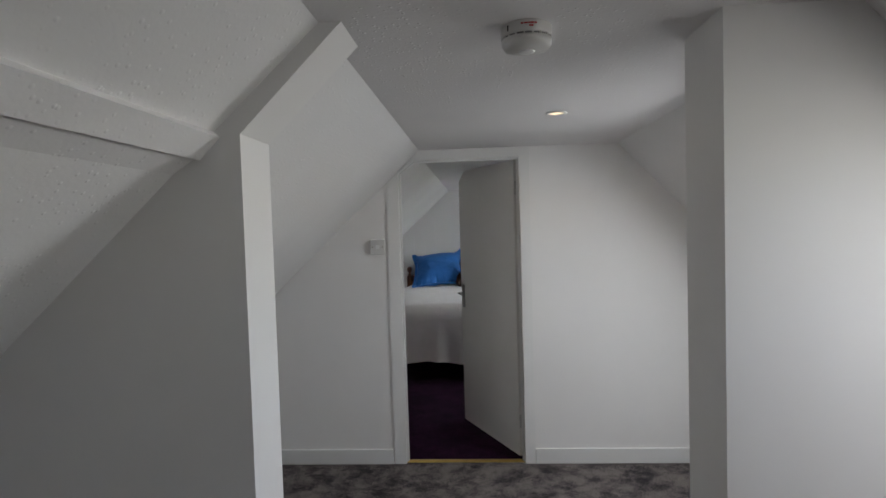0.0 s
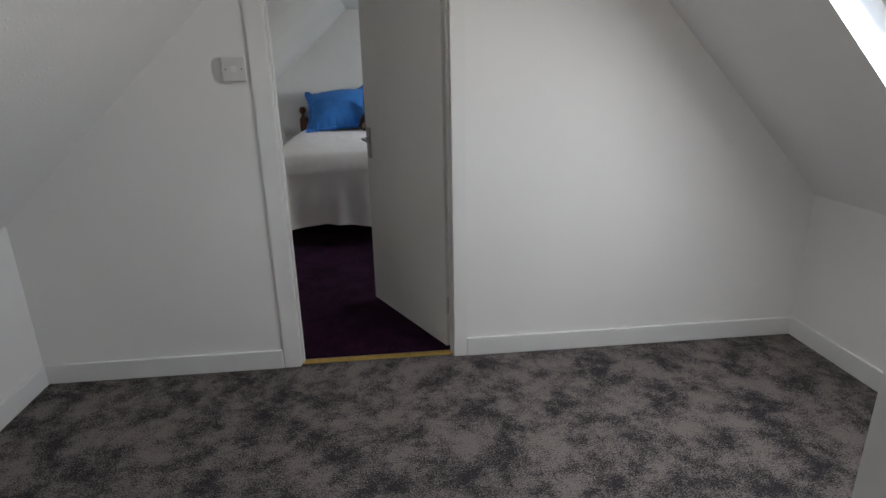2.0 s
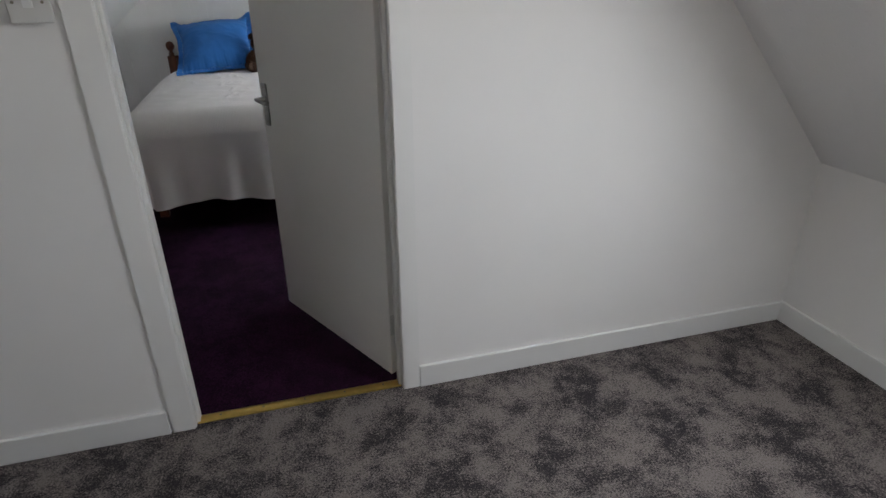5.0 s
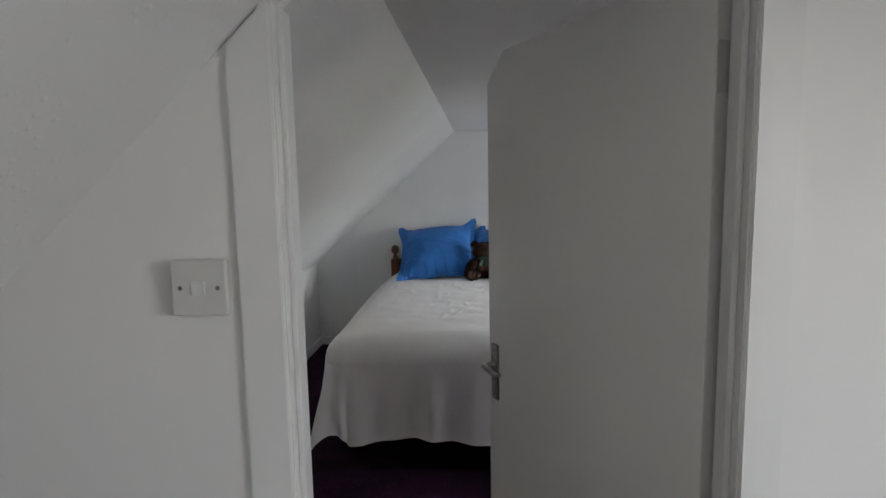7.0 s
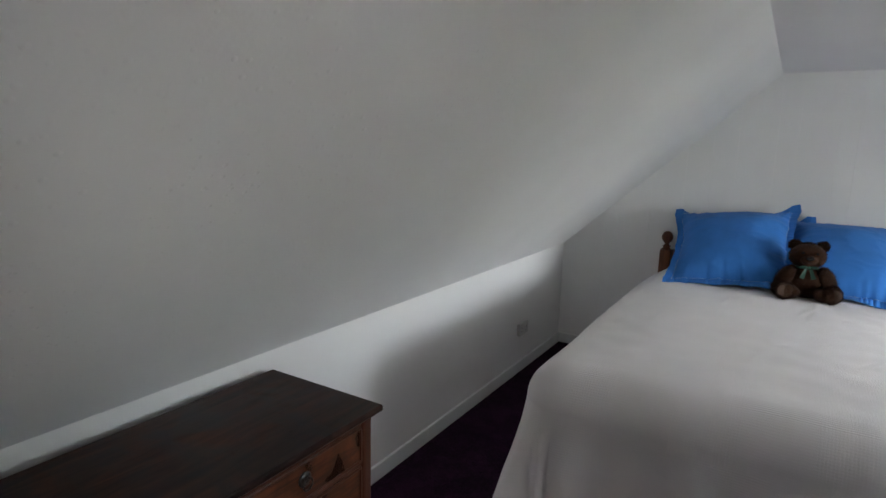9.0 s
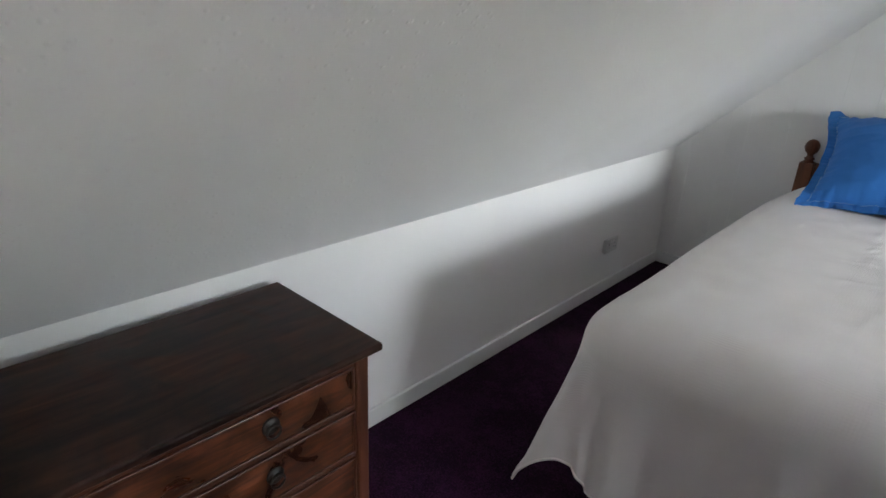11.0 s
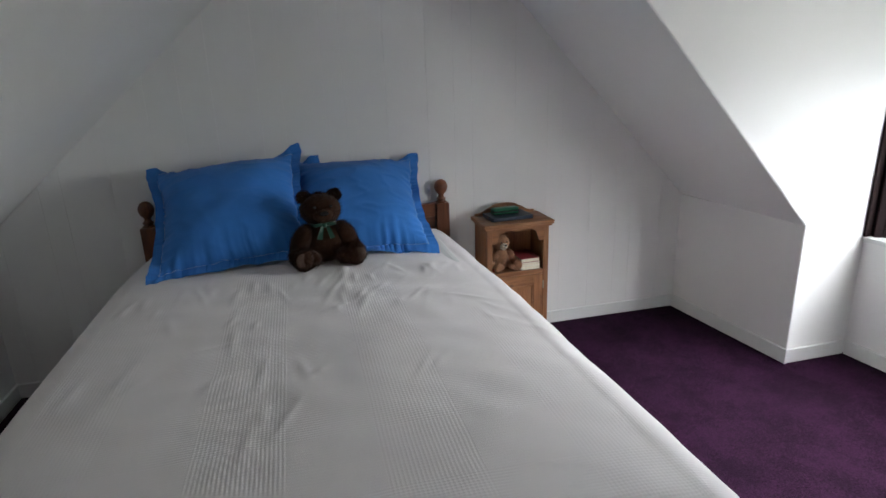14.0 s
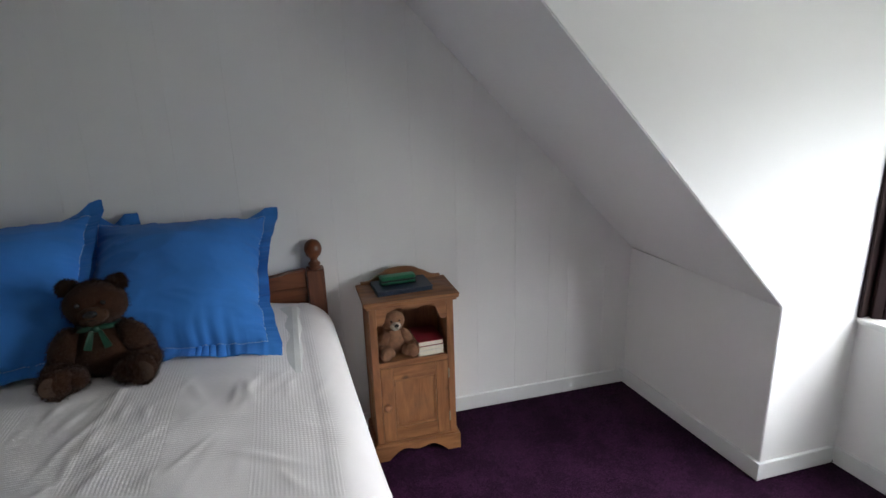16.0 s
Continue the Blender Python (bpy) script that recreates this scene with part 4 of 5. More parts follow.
def bear(name, m, k, mats, label, bow, arms_out):
    """A sitting soft bear, faces -y; k scales a 0.36 m bear. One mesh: fur, snout, nose and eyes, soles, ribbon."""
    bm = bmesh.new()
    rng = random.Random(int(k * 1000))
    tufts = []

    def lump(at, r, scale=(1, 1, 1), rx=0, ry=0, rz=0, mat=0, hair=True, u=24, v=16):
        rot = Euler((radians(rx), radians(ry), radians(rz))).to_matrix().to_4x4()
        before = set(bm.faces)
        vs = ball(bm, at, r, scale, rot, u, v)
        for vert in vs:
            vert.co += Vector((1, 1, 1)) * 0.0025 * noise.noise(vert.co * 40)
        for f in set(bm.faces) - before:
            f.material_index = mat
            f.smooth = True
            if hair:
                tufts.append((f.calc_center_median(), (f.calc_center_median() - Vector(at)).normalized(), mat, f.calc_area()))

    lump((0, 0.015, 0.115), 0.106, (1.0, 0.90, 1.14))
    lump((0, 0.005, 0.282), 0.094, (0.97 if bow else 1.08, 0.93, 0.92))
    lump((0, -0.068, 0.258), 0.043, (1.0, 0.85, 0.80), mat=1)
    lump((-0.066, 0.010, 0.350), 0.029, (1, 0.6, 1), ry=-25)
    lump((0.066, 0.010, 0.350), 0.029, (1, 0.6, 1), ry=25)
    spread = 26 if arms_out else 18
    lump((-0.100, -0.020, 0.128), 0.052, (0.90, 1.0, 1.75), rx=18, ry=spread)
    lump((0.100, -0.020, 0.128), 0.052, (0.90, 1.0, 1.75), rx=18, ry=-spread)
    lump((-0.124, -0.055, 0.062), 0.042, (1, 1.1, 1.1))
    lump((0.124, -0.055, 0.062), 0.042, (1, 1.1, 1.1))
    lump((-0.085, -0.085, 0.048), 0.047, (1, 1.75, 0.95), rz=22)
    lump((0.085, -0.085, 0.048), 0.047, (1, 1.75, 0.95), rz=-22)
    lump((-0.112, -0.150, 0.056), 0.048, (1.0, 0.75, 1.1), rz=22)
    lump((0.112, -0.150, 0.056), 0.048, (1.0, 0.75, 1.1), rz=-22)
    lump((-0.122, -0.182, 0.056), 0.032, (0.95, 0.22, 1.1), rz=22, mat=3, hair=False)
    lump((0.122, -0.182, 0.056), 0.032, (0.95, 0.22, 1.1), rz=-22, mat=3, hair=False)
    lump((0, -0.112, 0.270), 0.016, (1.2, 0.8, 0.85), mat=2, hair=False, u=14, v=10)
    lump((0, -0.104, 0.247), 0.004, (3.0, 0.6, 0.7), mat=2, hair=False, u=10, v=8)
    for sx in (-1, 1):
        lump((sx * 0.034, -0.0855, 0.303), 0.0085, mat=2, hair=False, u=14, v=10)
    if bow:
        lump((0, -0.075, 0.208), 0.012, (1, 0.8, 1), mat=4, hair=False, u=12, v=8)
        for sx in (-1, 1):
            lump((sx * 0.028, -0.075, 0.211), 0.023, (1.0, 0.35, 0.42), ry=sx * 10, mat=4, hair=False, u=14, v=10)
            vs = [bm.verts.new(p) for p in ((sx * 0.004, -0.078, 0.205), (sx * 0.018, -0.084, 0.202), (sx * 0.040, -0.092, 0.142), (sx * 0.018, -0.094, 0.134))]
            vb = [bm.verts.new(v.co + Vector((0, 0.0025, 0))) for v in vs]
            for q in (vs, vb[::-1], *[(vs[i], vb[i], vb[(i + 1) % 4], vs[(i + 1) % 4]) for i in range(4)]):
                bm.faces.new(q).material_index = 4
        prof = [(0.056 * math.cos(a), 0.004 + 0.062 * math.sin(a) - 0.008, 0.208) for a in [2 * math.pi * i / 24 for i in range(25)]]
        before = set(bm.faces)
        tube(bm, prof, 0.008, 6)
        for f in set(bm.faces) - before:
            f.material_index = 4
    for c, nrm, mt, area in tufts:
        for _ in range(11):
            d = (nrm + Vector((rng.gauss(0, 0.45), rng.gauss(0, 0.45), rng.gauss(-0.6, 0.45)))).normalized()
            side = d.cross(Vector((rng.random(), rng.random(), rng.random()))).normalized() * 0.0012
            base = c + Vector((rng.gauss(0, 0.004), rng.gauss(0, 0.004), rng.gauss(0, 0.004))) - nrm * 0.001
            f = bm.faces.new([bm.verts.new(base - side), bm.verts.new(base + side), bm.verts.new(base + d * rng.uniform(0.005, 0.0115) * (0.5 if mt == 1 else 1.0))])
            f.material_index = mt
    bmesh.ops.scale(bm, vec=(k * (1.17 if bow else 1.0), k, k), verts=bm.verts)
    ob = link(name, bm, mats)
    ob.matrix_world = m
    return tagged(ob, label, "soft toy")


BLACK = material("black_gloss_bead", (0.012, 0.010, 0.010), rough=0.15)
RIBBON = material("green_satin", (0.008, 0.048, 0.028), rough=0.28, spread=0.2, scale=40)
BROWNF = fur("dark_brown_plush", (0.036, 0.0140, 0.0068), 0.5)
SNOUT = fur("brown_snout", (0.062, 0.028, 0.014), 0.5)
SOLE = material("brown_sole", (0.055, 0.026, 0.013), rough=0.8, spread=0.15, scale=60)
bear("teddy_bear", pose(0.358, 3.858, BED_TOP + 0.006, -6, 0, 7), 0.845, [BROWNF, SNOUT, BLACK, SOLE, RIBBON], "dark brown plush teddy bear with a green satin bow", True, False)
TANF = fur("tan_plush", (0.27, 0.135, 0.075), 0.5)
WHITEF = fur("cream_snout", (0.62, 0.55, 0.46), 0.5)

# ---- bedside cabinet and what it holds ----
NX0, NX1, NY0, NY1 = 1.234, 1.598, 4.186, 4.412
ns = tagged(empty("bedside_cabinet", pose(NX0, NY0, 0)), "knotty pine bedside cabinet with a scalloped open shelf", "bedside cabinet")
NW, ND = NX1 - NX0, NY1 - NY0
ns.scale = (1.0, 1.0, 1.06)
OLDPINE = wood("aged_pine", (0.155, 0.056, 0.020), (0.29, 0.126, 0.050), along="z", rough=0.5, knots=6, mottle=0.12)
OLDPINE_X = wood("aged_pine_rail", (0.155, 0.056, 0.020), (0.29, 0.126, 0.050), along="x", rough=0.5, knots=6, mottle=0.12)
for x0 in (0.0, NW - 0.018):
    part("side_panel", box(bmesh.new(), (x0, 0.018, 0.02), (x0 + 0.018, ND, 0.70), 0.002), OLDPINE, ns)
part("back_panel", box(bmesh.new(), (0.018, ND - 0.010, 0.02), (NW - 0.018, ND, 0.70)), OLDPINE, ns)
for x0 in (0.0, NW - 0.030):
    part("front_stile", box(bmesh.new(), (x0, 0.0, 0.075), (x0 + 0.030, 0.0175, 0.70), 0.002), OLDPINE, ns)
part("shelf", box(bmesh.new(), (0.0305, 0.002, 0.425), (NW - 0.0305, ND - 0.011, 0.450), 0.003), OLDPINE_X, ns)
bm = box(bmesh.new(), (-0.022, -0.022, 0.701), (NW + 0.022, ND + 0.004, 0.712), 0.004)
top_board = part("top", bm, OLDPINE_X, ns)
part("top_edge", box(bmesh.new(), (-0.014, -0.014, 0.690), (NW + 0.014, ND + 0.002, 0.7008), 0.005, 3), OLDPINE_X, top_board)
part("top_lip", box(bmesh.new(), (-0.024, -0.024, 0.7122), (NW + 0.024, ND + 0.004, 0.722), 0.0045, 3), OLDPINE_X, top_board)


def scallop(width, depth, flat=0.04):
    """The lower line of a shaped apron: drops at both ends, a double curve to the middle point."""
    pts = []
    for i in range(41):
        u = i / 40
        v = abs(u - 0.5) * 2
        if v > 0.84:
            d = depth
        elif v > 0.74:
            d = depth * (0.42 + 0.58 * math.sqrt(max(0, (v - 0.74) / 0.10)))
        elif v > 0.42:
            d = depth * (0.12 + 0.10 * math.cos((v - 0.42) / 0.32 * math.pi) * -1 + 0.08)
        else:
            d = depth * (0.10 + 0.16 * (0.5 + 0.5 * math.cos(v / 0.42 * math.pi)))
        pts.append((u * width, d))
    return pts


aw = NW - 0.061
bm = prism(bmesh.new(), [(0.0305, 0.6895), (0.0305 + aw, 0.6895)] + [(0.0305 + x, 0.688 - d) for x, d in scallop(aw, 0.075)[::-1]], "y", 0.003, 0.0165)
part("scalloped_apron", bm, OLDPINE_X, ns)
def gallery(v):
    """Height of the shaped back board, from its middle (0) to an end (1)."""
    if v < 0.45:
        return 0.040 + 0.020 * math.sqrt(1 - (v / 0.45) ** 2)
    if v < 0.88:
        return 0.010 + 0.030 * (0.5 + 0.5 * math.cos(math.pi * (v - 0.45) / 0.43))
    return 0.010


bm = prism(bmesh.new(), [(0.0, 0.7225)] + [(NW * i / 32, 0.7235 + gallery(abs(i / 16 - 1))) for i in range(33)] + [(NW, 0.7225)], "y", ND - 0.014, ND + 0.002)
part("back_gallery", bm, OLDPINE_X, ns)
foot = [(-0.014, 0.0), (-0.014, 0.072), (NW + 0.014, 0.072), (NW + 0.014, 0.0), (NW - 0.045, 0.0)]
foot += [(NW - 0.045 - (NW - 0.09) * i / 20, 0.012 + 0.030 * (1 - abs(i / 10 - 1) ** 3) - 0.008 * math.cos(i / 20 * 4 * math.pi)) for i in range(1, 20)] + [(0.045, 0.0)]
bm = prism(bmesh.new(), foot, "y", -0.014, 0.0)
part("plinth_front", bm, OLDPINE_X, ns)
for x0 in (-0.014, NW):
    part("plinth_side", box(bmesh.new(), (x0, 0.0005, 0.0), (x0 + 0.014, ND, 0.072), 0.002), OLDPINE, ns)
part("plinth_moulding", box(bmesh.new(), (-0.010, -0.010, 0.0722), (NW + 0.010, ND, 0.080), 0.003), OLDPINE_X, ns)
dx0, dx1, dz0, dz1 = 0.0315, NW - 0.0315, 0.084, 0.4235
cab_door = part("door", box(bmesh.new(), (dx0, 0.0, dz0), (dx0 + 0.055, 0.017, dz1), 0.002), OLDPINE, ns)
part("stile", box(bmesh.new(), (dx1 - 0.055, 0.0, dz0), (dx1, 0.017, dz1), 0.002), OLDPINE, cab_door)
for z0, z1 in ((dz0, dz0 + 0.058), (dz1 - 0.058, dz1)):
    part("rail", box(bmesh.new(), (dx0 + 0.0553, 0.0005, z0), (dx1 - 0.0553, 0.0165, z1), 0.002), OLDPINE_X, cab_door)
part("panel", box(bmesh.new(), (dx0 + 0.054, 0.010, dz0 + 0.057), (dx1 - 0.054, 0.014, dz1 - 0.057)), OLDPINE, cab_door)
pw = [(dx0 + 0.056, dz0 + 0.059), (dx1 - 0.056, dz1 - 0.059)]
bm = bmesh.new()
for lo, hi in (((pw[0][0], 0.003, pw[0][1]), (pw[0][0] + 0.010, 0.012, pw[1][1])), ((pw[1][0] - 0.010, 0.003, pw[0][1]), (pw[1][0], 0.012, pw[1][1])),
               ((pw[0][0] + 0.010, 0.003, pw[0][1]), (pw[1][0] - 0.010, 0.012, pw[0][1] + 0.010)), ((pw[0][0] + 0.010, 0.003, pw[1][1] - 0.010), (pw[1][0] - 0.010, 0.012, pw[1][1]))):
    box(bm, lo, hi, 0.003)
part("panel_moulding", bm, OLDPINE_X, cab_door)
part("knob", lathe(bmesh.new(), [(0.008, 0), (0.009, 0.004), (0.007, 0.010), (0.013, 0.016), (0.017, 0.022), (0.016, 0.028), (0.008, 0.032), (0, 0.033)], 20, pose(dx0 + 0.022, 0.0, 0.255, 90)), OLDPINE, cab_door, "turned pine knob", True)
for z in (0.135, 0.34):
    part("hinge", box(bmesh.new(), (dx1 - 0.001, -0.003, z), (dx1 + 0.006, 0.001, z + 0.045), 0.001, 1), SCREW, cab_door, "small dark hinge")

NAVY = material("navy_cover", (0.012, 0.022, 0.045), rough=0.45, spread=0.1, scale=30, bump=0.3, fine=250)
PAPER = material("book_pages", (0.66, 0.60, 0.48), rough=0.9, spread=0.06, scale=50)
GREENC = material("green_case", (0.012, 0.13, 0.06), rough=0.4, spread=0.12, scale=25)
REDC = material("dark_red_cover", (0.22, 0.012, 0.022), rough=0.45, spread=0.1, scale=30)
CREAMC = material("cream_cover", (0.60, 0.56, 0.48), rough=0.6)


def book(name, m, w, d, h, cover, label, pages=None):
    th = tagged(empty(name, m), label, "book", "books in the bedroom")
    part("pages", box(bmesh.new(), (-w / 2 + 0.003, -d / 2 + 0.003, 0.0025), (w / 2 - 0.003, d / 2 - 0.001, h - 0.0025), 0.001, 1), pages or PAPER, th)
    part("back_cover", box(bmesh.new(), (-w / 2, -d / 2, 0), (w / 2, d / 2, 0.0023), 0.0008, 1), cover, th)
    part("front_cover", box(bmesh.new(), (-w / 2, -d / 2, h - 0.0023), (w / 2, d / 2, h), 0.0008, 1), cover, th)
    part("spine", box(bmesh.new(), (-w / 2, d / 2 - 0.0008, 0.0024), (w / 2, d / 2 + 0.002, h - 0.0024), 0.0008, 1), cover, th)
    return th


book("notebook", pose(1.400, 4.308, 0.7657, 0, 0, 3), 0.245, 0.155, 0.020, NAVY, "navy blue hardback notebook lying on the cabinet", NAVY)
case = tagged(empty("glasses_case", pose(1.387, 4.326, 0.7859, 0, 0, 3)), "dark green zipped glasses case on the notebook", "glasses case")
bm = box(bmesh.new(), (-0.078, -0.030, 0.0), (0.078, 0.030, 0.017), 0.014, 5)
part("lower_shell", bm, GREENC, case, "", True)
bm = box(bmesh.new(), (-0.078, -0.030, 0.0185), (0.078, 0.030, 0.036), 0.014, 5)
part("upper_shell", bm, GREENC, case, "", True)
bm = box(bmesh.new(), (-0.076, -0.028, 0.013), (0.076, 0.028, 0.023), 0.004, 2)
part("zip", bm, DARK, case, "dark zip")
sz = 0.4773
for i, (mat, lab, dx) in enumerate(((CREAMC, "cream paperback at the bottom of a small pile", 0.0), (CREAMC, "cream paperback in the middle of a small pile", 0.002), (REDC, "dark red hardback on top of a small pile", -0.003))):
    hgt = (0.022, 0.020, 0.024)[i]
    book("book", pose(1.497 + dx, 4.283, sz, 0, 0, (1, -1, 2)[i]), 0.115, 0.165, hgt, mat, lab)
    sz += hgt + 0.0003
bear("small_teddy_bear", pose(1.350, 4.276, 0.4776, -4, 0, 6), 0.53, [TANF, WHITEF, BLACK, TANF, RIBBON], "small tan plush bear with a pale snout on the shelf", False, True)
bm = bmesh.new()
ball(bm, (1.288, 4.220, 0.4897), 0.0125, u=18, v=12)
tagged(link("red_ball", bm, material("red_felt", (0.45, 0.03, 0.02), rough=0.8), smooth=True), "small red felt ball on the cabinet shelf", "ball")

# ---- chest of drawers ----
DX0, DX1, DY0, DY1, DZ = -1.206, -0.762, 0.33, 1.428, 0.745
MAHOG = wood("dark_mahogany_top", (0.014, 0.0056, 0.0043), (0.048, 0.0195, 0.012), along="y", rough=0.40, grain=7, coat=0.0, mottle=0.6)
WALNUT = wood("burr_walnut", (0.024, 0.0065, 0.0032), (0.135, 0.039, 0.014), along="y", rough=0.33, grain=9, coat=0.35, mottle=0.65)
CASEW = wood("reddish_carcase", (0.046, 0.0125, 0.006), (0.100, 0.030, 0.013), along="z", rough=0.36, grain=7, coat=0.25)
BRONZE = material("dark_bronze", (0.018, 0.014, 0.011), rough=0.4, metal=0.0, spread=0.2, scale=60)
MAHOG.node_tree.nodes["Principled BSDF"].inputs["Specular IOR Level"].default_value = 0.25
chest = tagged(empty("chest_of_drawers", pose(DX0, DY0, 0)), "old dark mahogany chest of drawers with ring handles", "chest of drawers")
CW, CL = DX1 - DX0, DY1 - DY0
for y0 in (0.0, CL - 0.022):
    part("side_panel", box(bmesh.new(), (0.0, y0, 0.05), (CW - 0.030, y0 + 0.022, DZ), 0.002), CASEW, chest)
part("back_panel", box(bmesh.new(), (0.0, 0.023, 0.05), (0.010, CL - 0.023, DZ)), CASEW, chest)
for y0 in (0.0, CL - 0.040):
    bm = box(bmesh.new(), (CW - 0.0295, y0, 0.0), (CW + 0.004, y0 + 0.040, DZ), 0.009, 3)
    part("corner_post", bm, CASEW, chest)
bm = box(bmesh.new(), (-0.015, -0.028, DZ + 0.0005), (CW + 0.026, CL + 0.028, DZ + 0.022), 0.007, 4)
ctop = part("top", bm, MAHOG, chest, "scuffed dark polished top")
part("top_moulding", box(bmesh.new(), (0.0, -0.008, DZ - 0.012), (CW + 0.010, CL + 0.008, DZ), 0.005, 3), CASEW, ctop)
rows = [(0.602, 0.716), (0.455, 0.587), (0.299, 0.440), (0.120, 0.284)]
for z0, z1 in rows:
    part("drawer_rail", box(bmesh.new(), (CW - 0.030, 0.0405, z1 + 0.001), (CW - 0.004, CL - 0.0405, z1 + 0.0145), 0.002), CASEW, chest)
    dr = part("drawer", box(bmesh.new(), (CW - 0.028, 0.042, z0), (CW - 0.006, CL - 0.042, z1), 0.003), WALNUT, chest, "figured walnut drawer front")
    for lo, hi in (((0.042, z0), (CL - 0.042, z0 + 0.007)), ((0.042, z1 - 0.007), (CL - 0.042, z1)), ((0.042, z0 + 0.0072), (0.049, z1 - 0.0072)), ((CL - 0.049, z0 + 0.0072), (CL - 0.042, z1 - 0.0072))):
        part("cock_bead", box(bmesh.new(), (CW - 0.0058, *lo), (CW + 0.001, *hi), 0.0022, 2), CASEW, dr)
    for y in (0.272, CL - 0.272):
        part("handle_rose", lathe(bmesh.new(), [(0.022, 0), (0.023, 0.002), (0.018, 0.005), (0.008, 0.006), (0.006, 0.012), (0, 0.013)], 20, pose(CW - 0.006, y, (z0 + z1) / 2 + 0.004, 0, 90)), BRONZE, dr, "dark metal ring handle", True)
        ring = [(CW + 0.007, y + 0.017 * math.sin(a), (z0 + z1) / 2 - 0.006 + 0.017 * math.cos(a)) for a in [2 * math.pi * i / 20 for i in range(21)]]
        part("ring", tube(bmesh.new(), ring, 0.003, 6), BRONZE, dr, "", True)
part("plinth", box(bmesh.new(), (CW - 0.026, 0.0405, 0.05), (CW - 0.004, CL - 0.0405, 0.118), 0.003), CASEW, chest)
for y0 in (0.002, CL - 0.042):
    part("back_foot", box(bmesh.new(), (0.0, y0, 0.0), (0.04, y0 + 0.04, 0.0495), 0.004), CASEW, chest)


# ---- power socket ----
def socket(m):
    th = tagged(empty("power_socket", m), "white double power socket on the knee wall", "power socket")
    part("back_box", box(bmesh.new(), (-0.068, -0.014, -0.040), (0.068, 0, 0.040), 0.003), PLASTIC, th)
    plate = part("plate", box(bmesh.new(), (-0.073, -0.024, -0.044), (0.073, -0.0145, 0.044), 0.004, 3), PLASTIC, th)
    for cx in (-0.035, 0.035):
        for dx, dz, w, h in ((0, 0.008, 0.004, 0.009), (-0.011, -0.014, 0.007, 0.004), (0.011, -0.014, 0.007, 0.004)):
            part("slot", box(bmesh.new(), (cx + dx - w / 2, -0.0246, dz - h / 2), (cx + dx + w / 2, -0.0238, dz + h / 2)), DARK, plate, "dark pin slot")
        part("switch", box(bmesh.new(), (cx * 0.42 - 0.006, -0.027, 0.018), (cx * 0.42 + 0.006, -0.0238, 0.034), 0.0015, 1), TRIM, plate)
    return th


socket(pose(BL, 3.70, 0.315, 0, 0, 90))

# ---- boards of the gable wall ----
bx = [-1.33, -1.16, -0.95, -0.85, -0.63, -0.41, -0.25, -0.10, 0.12, 0.235, 0.447, 0.545, 0.767, 0.990, 1.142, 1.247, 1.504, 1.703, 1.80, 2.001, 2.184, 2.29, 2.50, 2.75]
wall_end = structure(empty("wall_end", pose(0, Y_END, 0)), "white painted gable wall of vertical boards with fine grooves", "wall")
for a, b in zip(bx, bx[1:]):
    part("board", box(bmesh.new(), (a + 0.0002, 0.0, 0.0), (b - 0.0002, 0.0075, 2.24), 0.0009, 1), WALL, wall_end)

# ---- outside the bay window ----
block("wall_lower_storey", (-1.40, Y_NEAR - 0.1, -4.6), (3.10, Y_END + 0.1, -0.201), material("lower_render", (0.62, 0.6, 0.56), rough=0.9, bump=0.4, fine=80), "rendered lower storeys of the house under the loft rooms")
GRASS = material("lawn", (0.06, 0.11, 0.03), rough=0.95, spread=0.3, scale=0.8, bump=0.6, fine=30, depth=0.05)
structure(link("ground", box(bmesh.new(), (-6000, -6000, -4.9), (6000, 6000, -4.6)), GRASS), "mown green lawn around the house", "ground")
LEAFM = material("hedge_leaf", (0.21, 0.235, 0.145), rough=0.6, spread=0.5, scale=2.5, bump=0.1)
LEAF2 = material("tree_leaf", (0.21, 0.225, 0.16), rough=0.6, spread=0.5, scale=1.2, bump=0.1)
BARK = material("bark", (0.09, 0.06, 0.04), rough=0.95, spread=0.3, scale=12, bump=0.8, fine=40, depth=0.02)


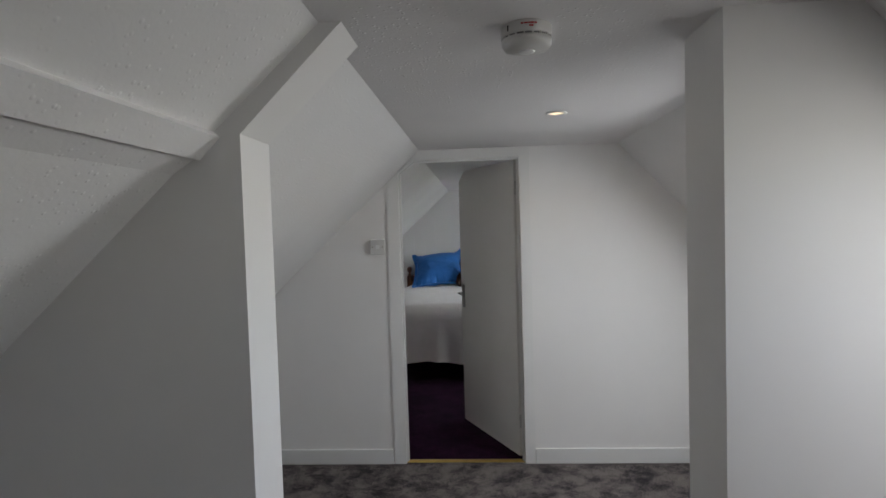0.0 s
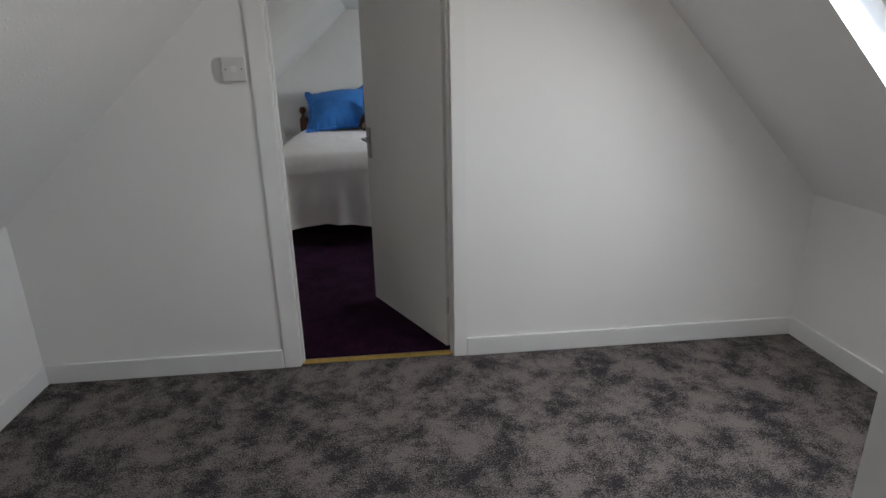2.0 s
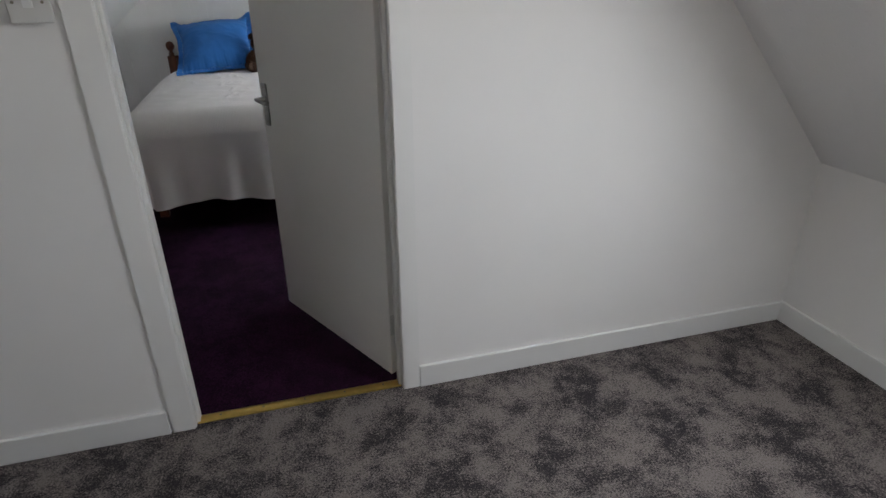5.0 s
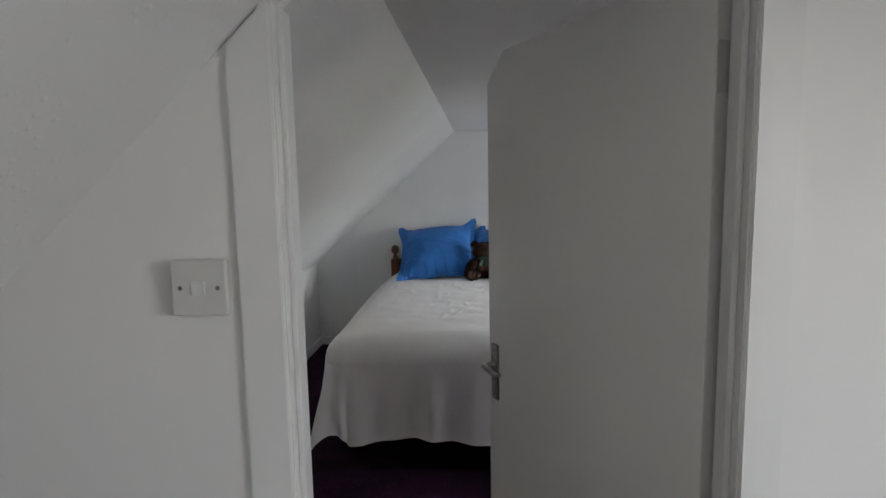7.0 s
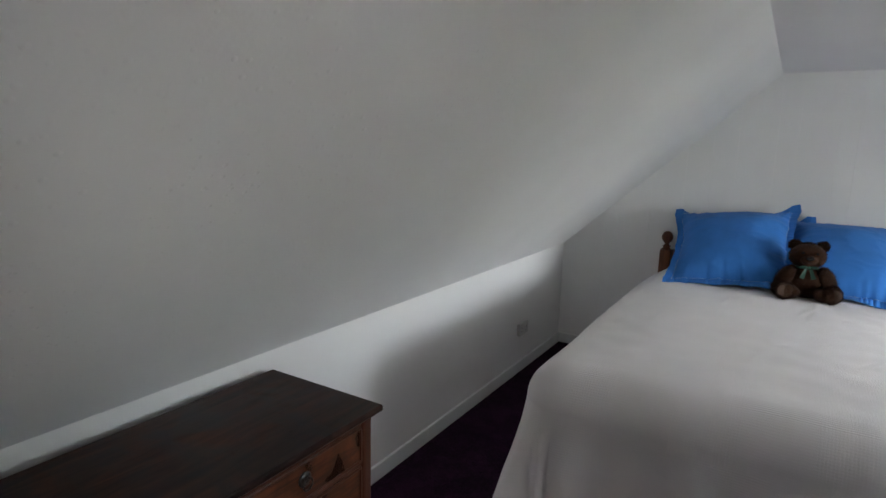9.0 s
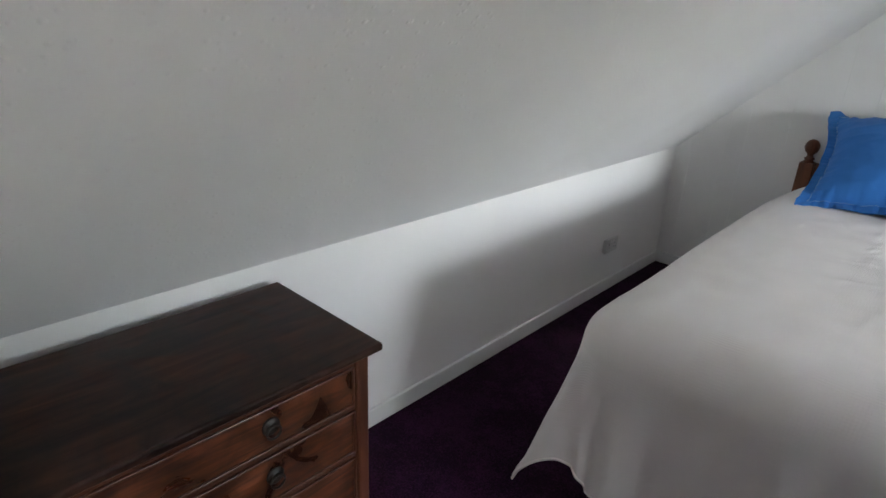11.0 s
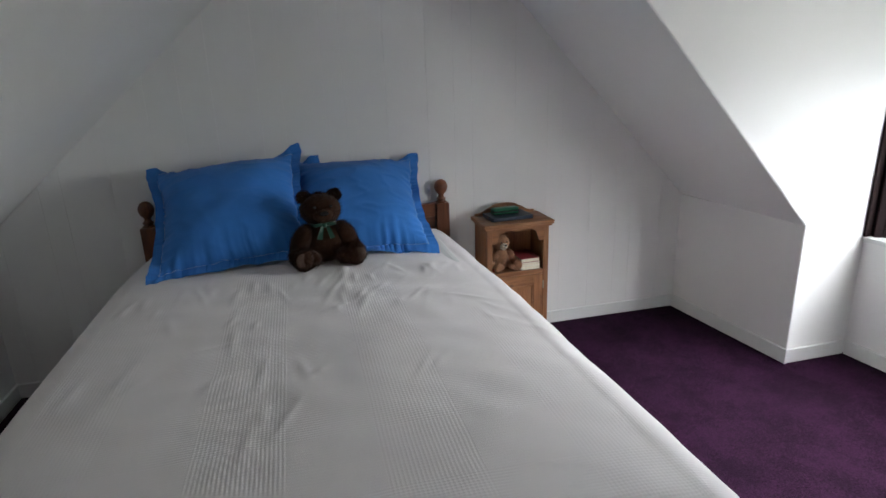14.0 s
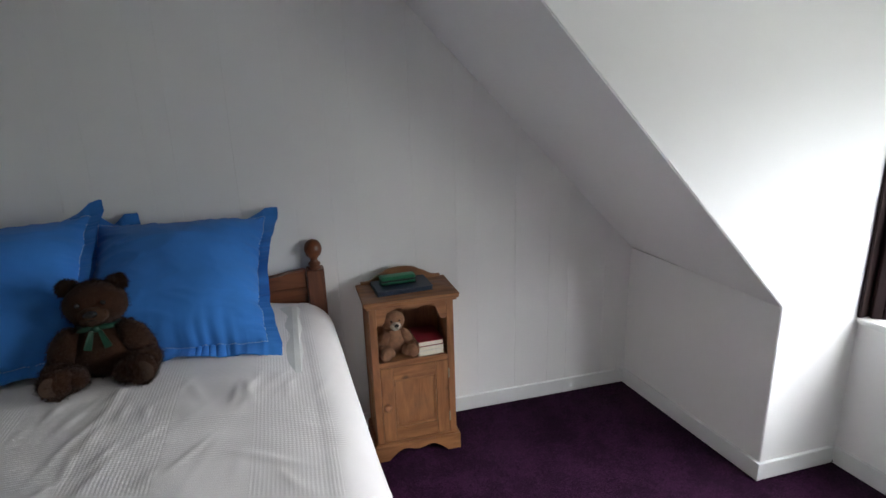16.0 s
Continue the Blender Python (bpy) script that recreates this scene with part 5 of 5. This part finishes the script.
def leafy(name, at, size, lumps, leaves, leaf, mat, trunk_h, seed, label, category):
    """A tapered trunk with limbs and a crown of many single leaves in uneven clumps."""
    rng = random.Random(seed)
    th = tagged(empty(name, pose(*at)), label, category)
    bm = bmesh.new()
    tube(bm, [(0, 0, 0), (0.03 * size[0], 0, trunk_h * 0.5), (0, 0.03 * size[1], trunk_h), (0.02, 0, trunk_h + size[2] * 0.5)], [0.07 * size[2], 0.05 * size[2], 0.04 * size[2], 0.012 * size[2]], 9)
    centres = []
    for i in range(lumps):
        a, rr = rng.uniform(0, 2 * math.pi), math.sqrt(rng.random())
        c = Vector((size[0] * 0.8 * rr * math.cos(a), size[1] * 0.8 * rr * math.sin(a), trunk_h + size[2] * rng.uniform(0.12, 0.95) * (1 - 0.35 * rr)))
        centres.append((c, rng.uniform(0.16, 0.30) * (size[0] + size[2]) / 2))
        if i < 14:
            tube(bm, [(0, 0, trunk_h * 0.8), tuple(c * 0.6 + Vector((0, 0, trunk_h * 0.3))), tuple(c)], [0.022 * size[2], 0.014 * size[2], 0.005 * size[2]], 6)
    part("trunk", bm, BARK, th)
    verts, faces = [], []
    for i in range(leaves):
        c, r = rng.choice(centres)
        d = Vector((rng.gauss(0, 1), rng.gauss(0, 1), rng.gauss(0, 1))).normalized()
        p = c + d * r * rng.uniform(0.65, 1.08)
        u = Vector((rng.gauss(0, 1), rng.gauss(0, 1), rng.gauss(0, 0.6))).normalized()
        w = u.cross(d).normalized()
        s = leaf * rng.uniform(0.6, 1.3)
        k = len(verts)
        verts += [p - u * s, p + w * s * 0.45 + d * s * 0.15, p + u * s, p - w * s * 0.45 + d * s * 0.15]
        faces.append((k, k + 1, k + 2, k + 3))
    me = bpy.data.meshes.new("crown")
    me.from_pydata([tuple(v) for v in verts], [], faces)
    me.materials.append(mat)
    crown = new("crown", me)
    crown.parent = th
    return tagged(crown, kind="stuff")


leafy("garden_shrub", (13.2, 9.6, -4.6), (2.1, 2.3, 3.6), 64, 34000, 0.050, LEAFM, 0.6, 3, "sunlit green garden shrub with dense leaves", "shrub")
leafy("tree", (27.0, 21.5, -4.6), (2.8, 2.8, 4.6), 44, 20000, 0.10, LEAF2, 1.6, 5, "leafy tree beside the white house", "tree")
leafy("tree", (37.0, 24.6, -4.6), (3.4, 3.4, 5.2), 40, 16000, 0.11, LEAF2, 1.5, 6, "leafy tree behind the white house", "tree")

WHITEW = material("white_render", (0.78, 0.77, 0.74), rough=0.9, spread=0.04, scale=1.0, bump=0.4, fine=40)
SLATE = material("pale_slate", (0.60, 0.60, 0.60), rough=0.8, spread=0.12, scale=3, bump=0.4, fine=25)
TERRA = material("clay_pot", (0.40, 0.17, 0.10), rough=0.8, spread=0.15, scale=8)
house = tagged(empty("house", pose(26.5, 15.5, -4.6, 0, 0, 28)), "white rendered house with a pale slate roof and chimney", "house")
part("wall", prism(bmesh.new(), [(-4.5, 0), (4.5, 0), (4.5, 3.0), (0, 6.1), (-4.5, 3.0)], "x", -3.5, 3.5), WHITEW, house)
bm = bmesh.new()
prism(bm, [(-4.6, 2.95), (0, 6.12), (4.6, 2.95), (4.6, 3.05), (0, 6.24), (-4.6, 3.05)], "x", -3.52, 3.52)
roof = part("roof", bm, SLATE, house)
stack = part("chimney", box(bmesh.new(), (-0.45, 1.75, 3.6), (0.45, 2.95, 6.4), 0.03), WHITEW, roof)
for i in range(3):
    part("chimney_pot", lathe(bmesh.new(), [(0.16, 6.4), (0.14, 6.5), (0.12, 6.72), (0.15, 6.76), (0.15, 6.8), (0.1, 6.8)], 14, pose(0, 1.98 + 0.37 * i, 0)), TERRA, roof)
for yy, zz in ((-2.2, 1.0), (1.2, 1.0), (-0.5, 3.4)):
    wn_ = part("window", box(bmesh.new(), (-3.56, yy, zz), (-3.49, yy + 1.0, zz + 1.1), 0.01), SASH, house)
    for k in range(2):
        part("pane", box(bmesh.new(), (-3.575, yy + 0.08 + 0.45 * k, zz + 0.1), (-3.561, yy + 0.47 + 0.45 * k, zz + 1.0)), DARK, wn_)

# added ridge far beyond the garden hides the grey horizon; bright haze painted in
PAINTED_HAZE = material("painted_haze", (0.74, 0.76, 0.77), rough=1.0, spread=0.06, scale=0.03, bump=0.0)
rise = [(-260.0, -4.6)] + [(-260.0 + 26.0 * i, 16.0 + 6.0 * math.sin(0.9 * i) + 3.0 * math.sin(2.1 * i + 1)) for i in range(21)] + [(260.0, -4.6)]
horizon_screen = link("backdrop", prism(bmesh.new(), rise, "y", -4.0, 4.0), PAINTED_HAZE)
horizon_screen.matrix_world = pose(222, 128, 0, 0, 0, -60)
structure(horizon_screen, "added backdrop far behind the neighbouring house, bright haze painted as its pale colour", "hillside")
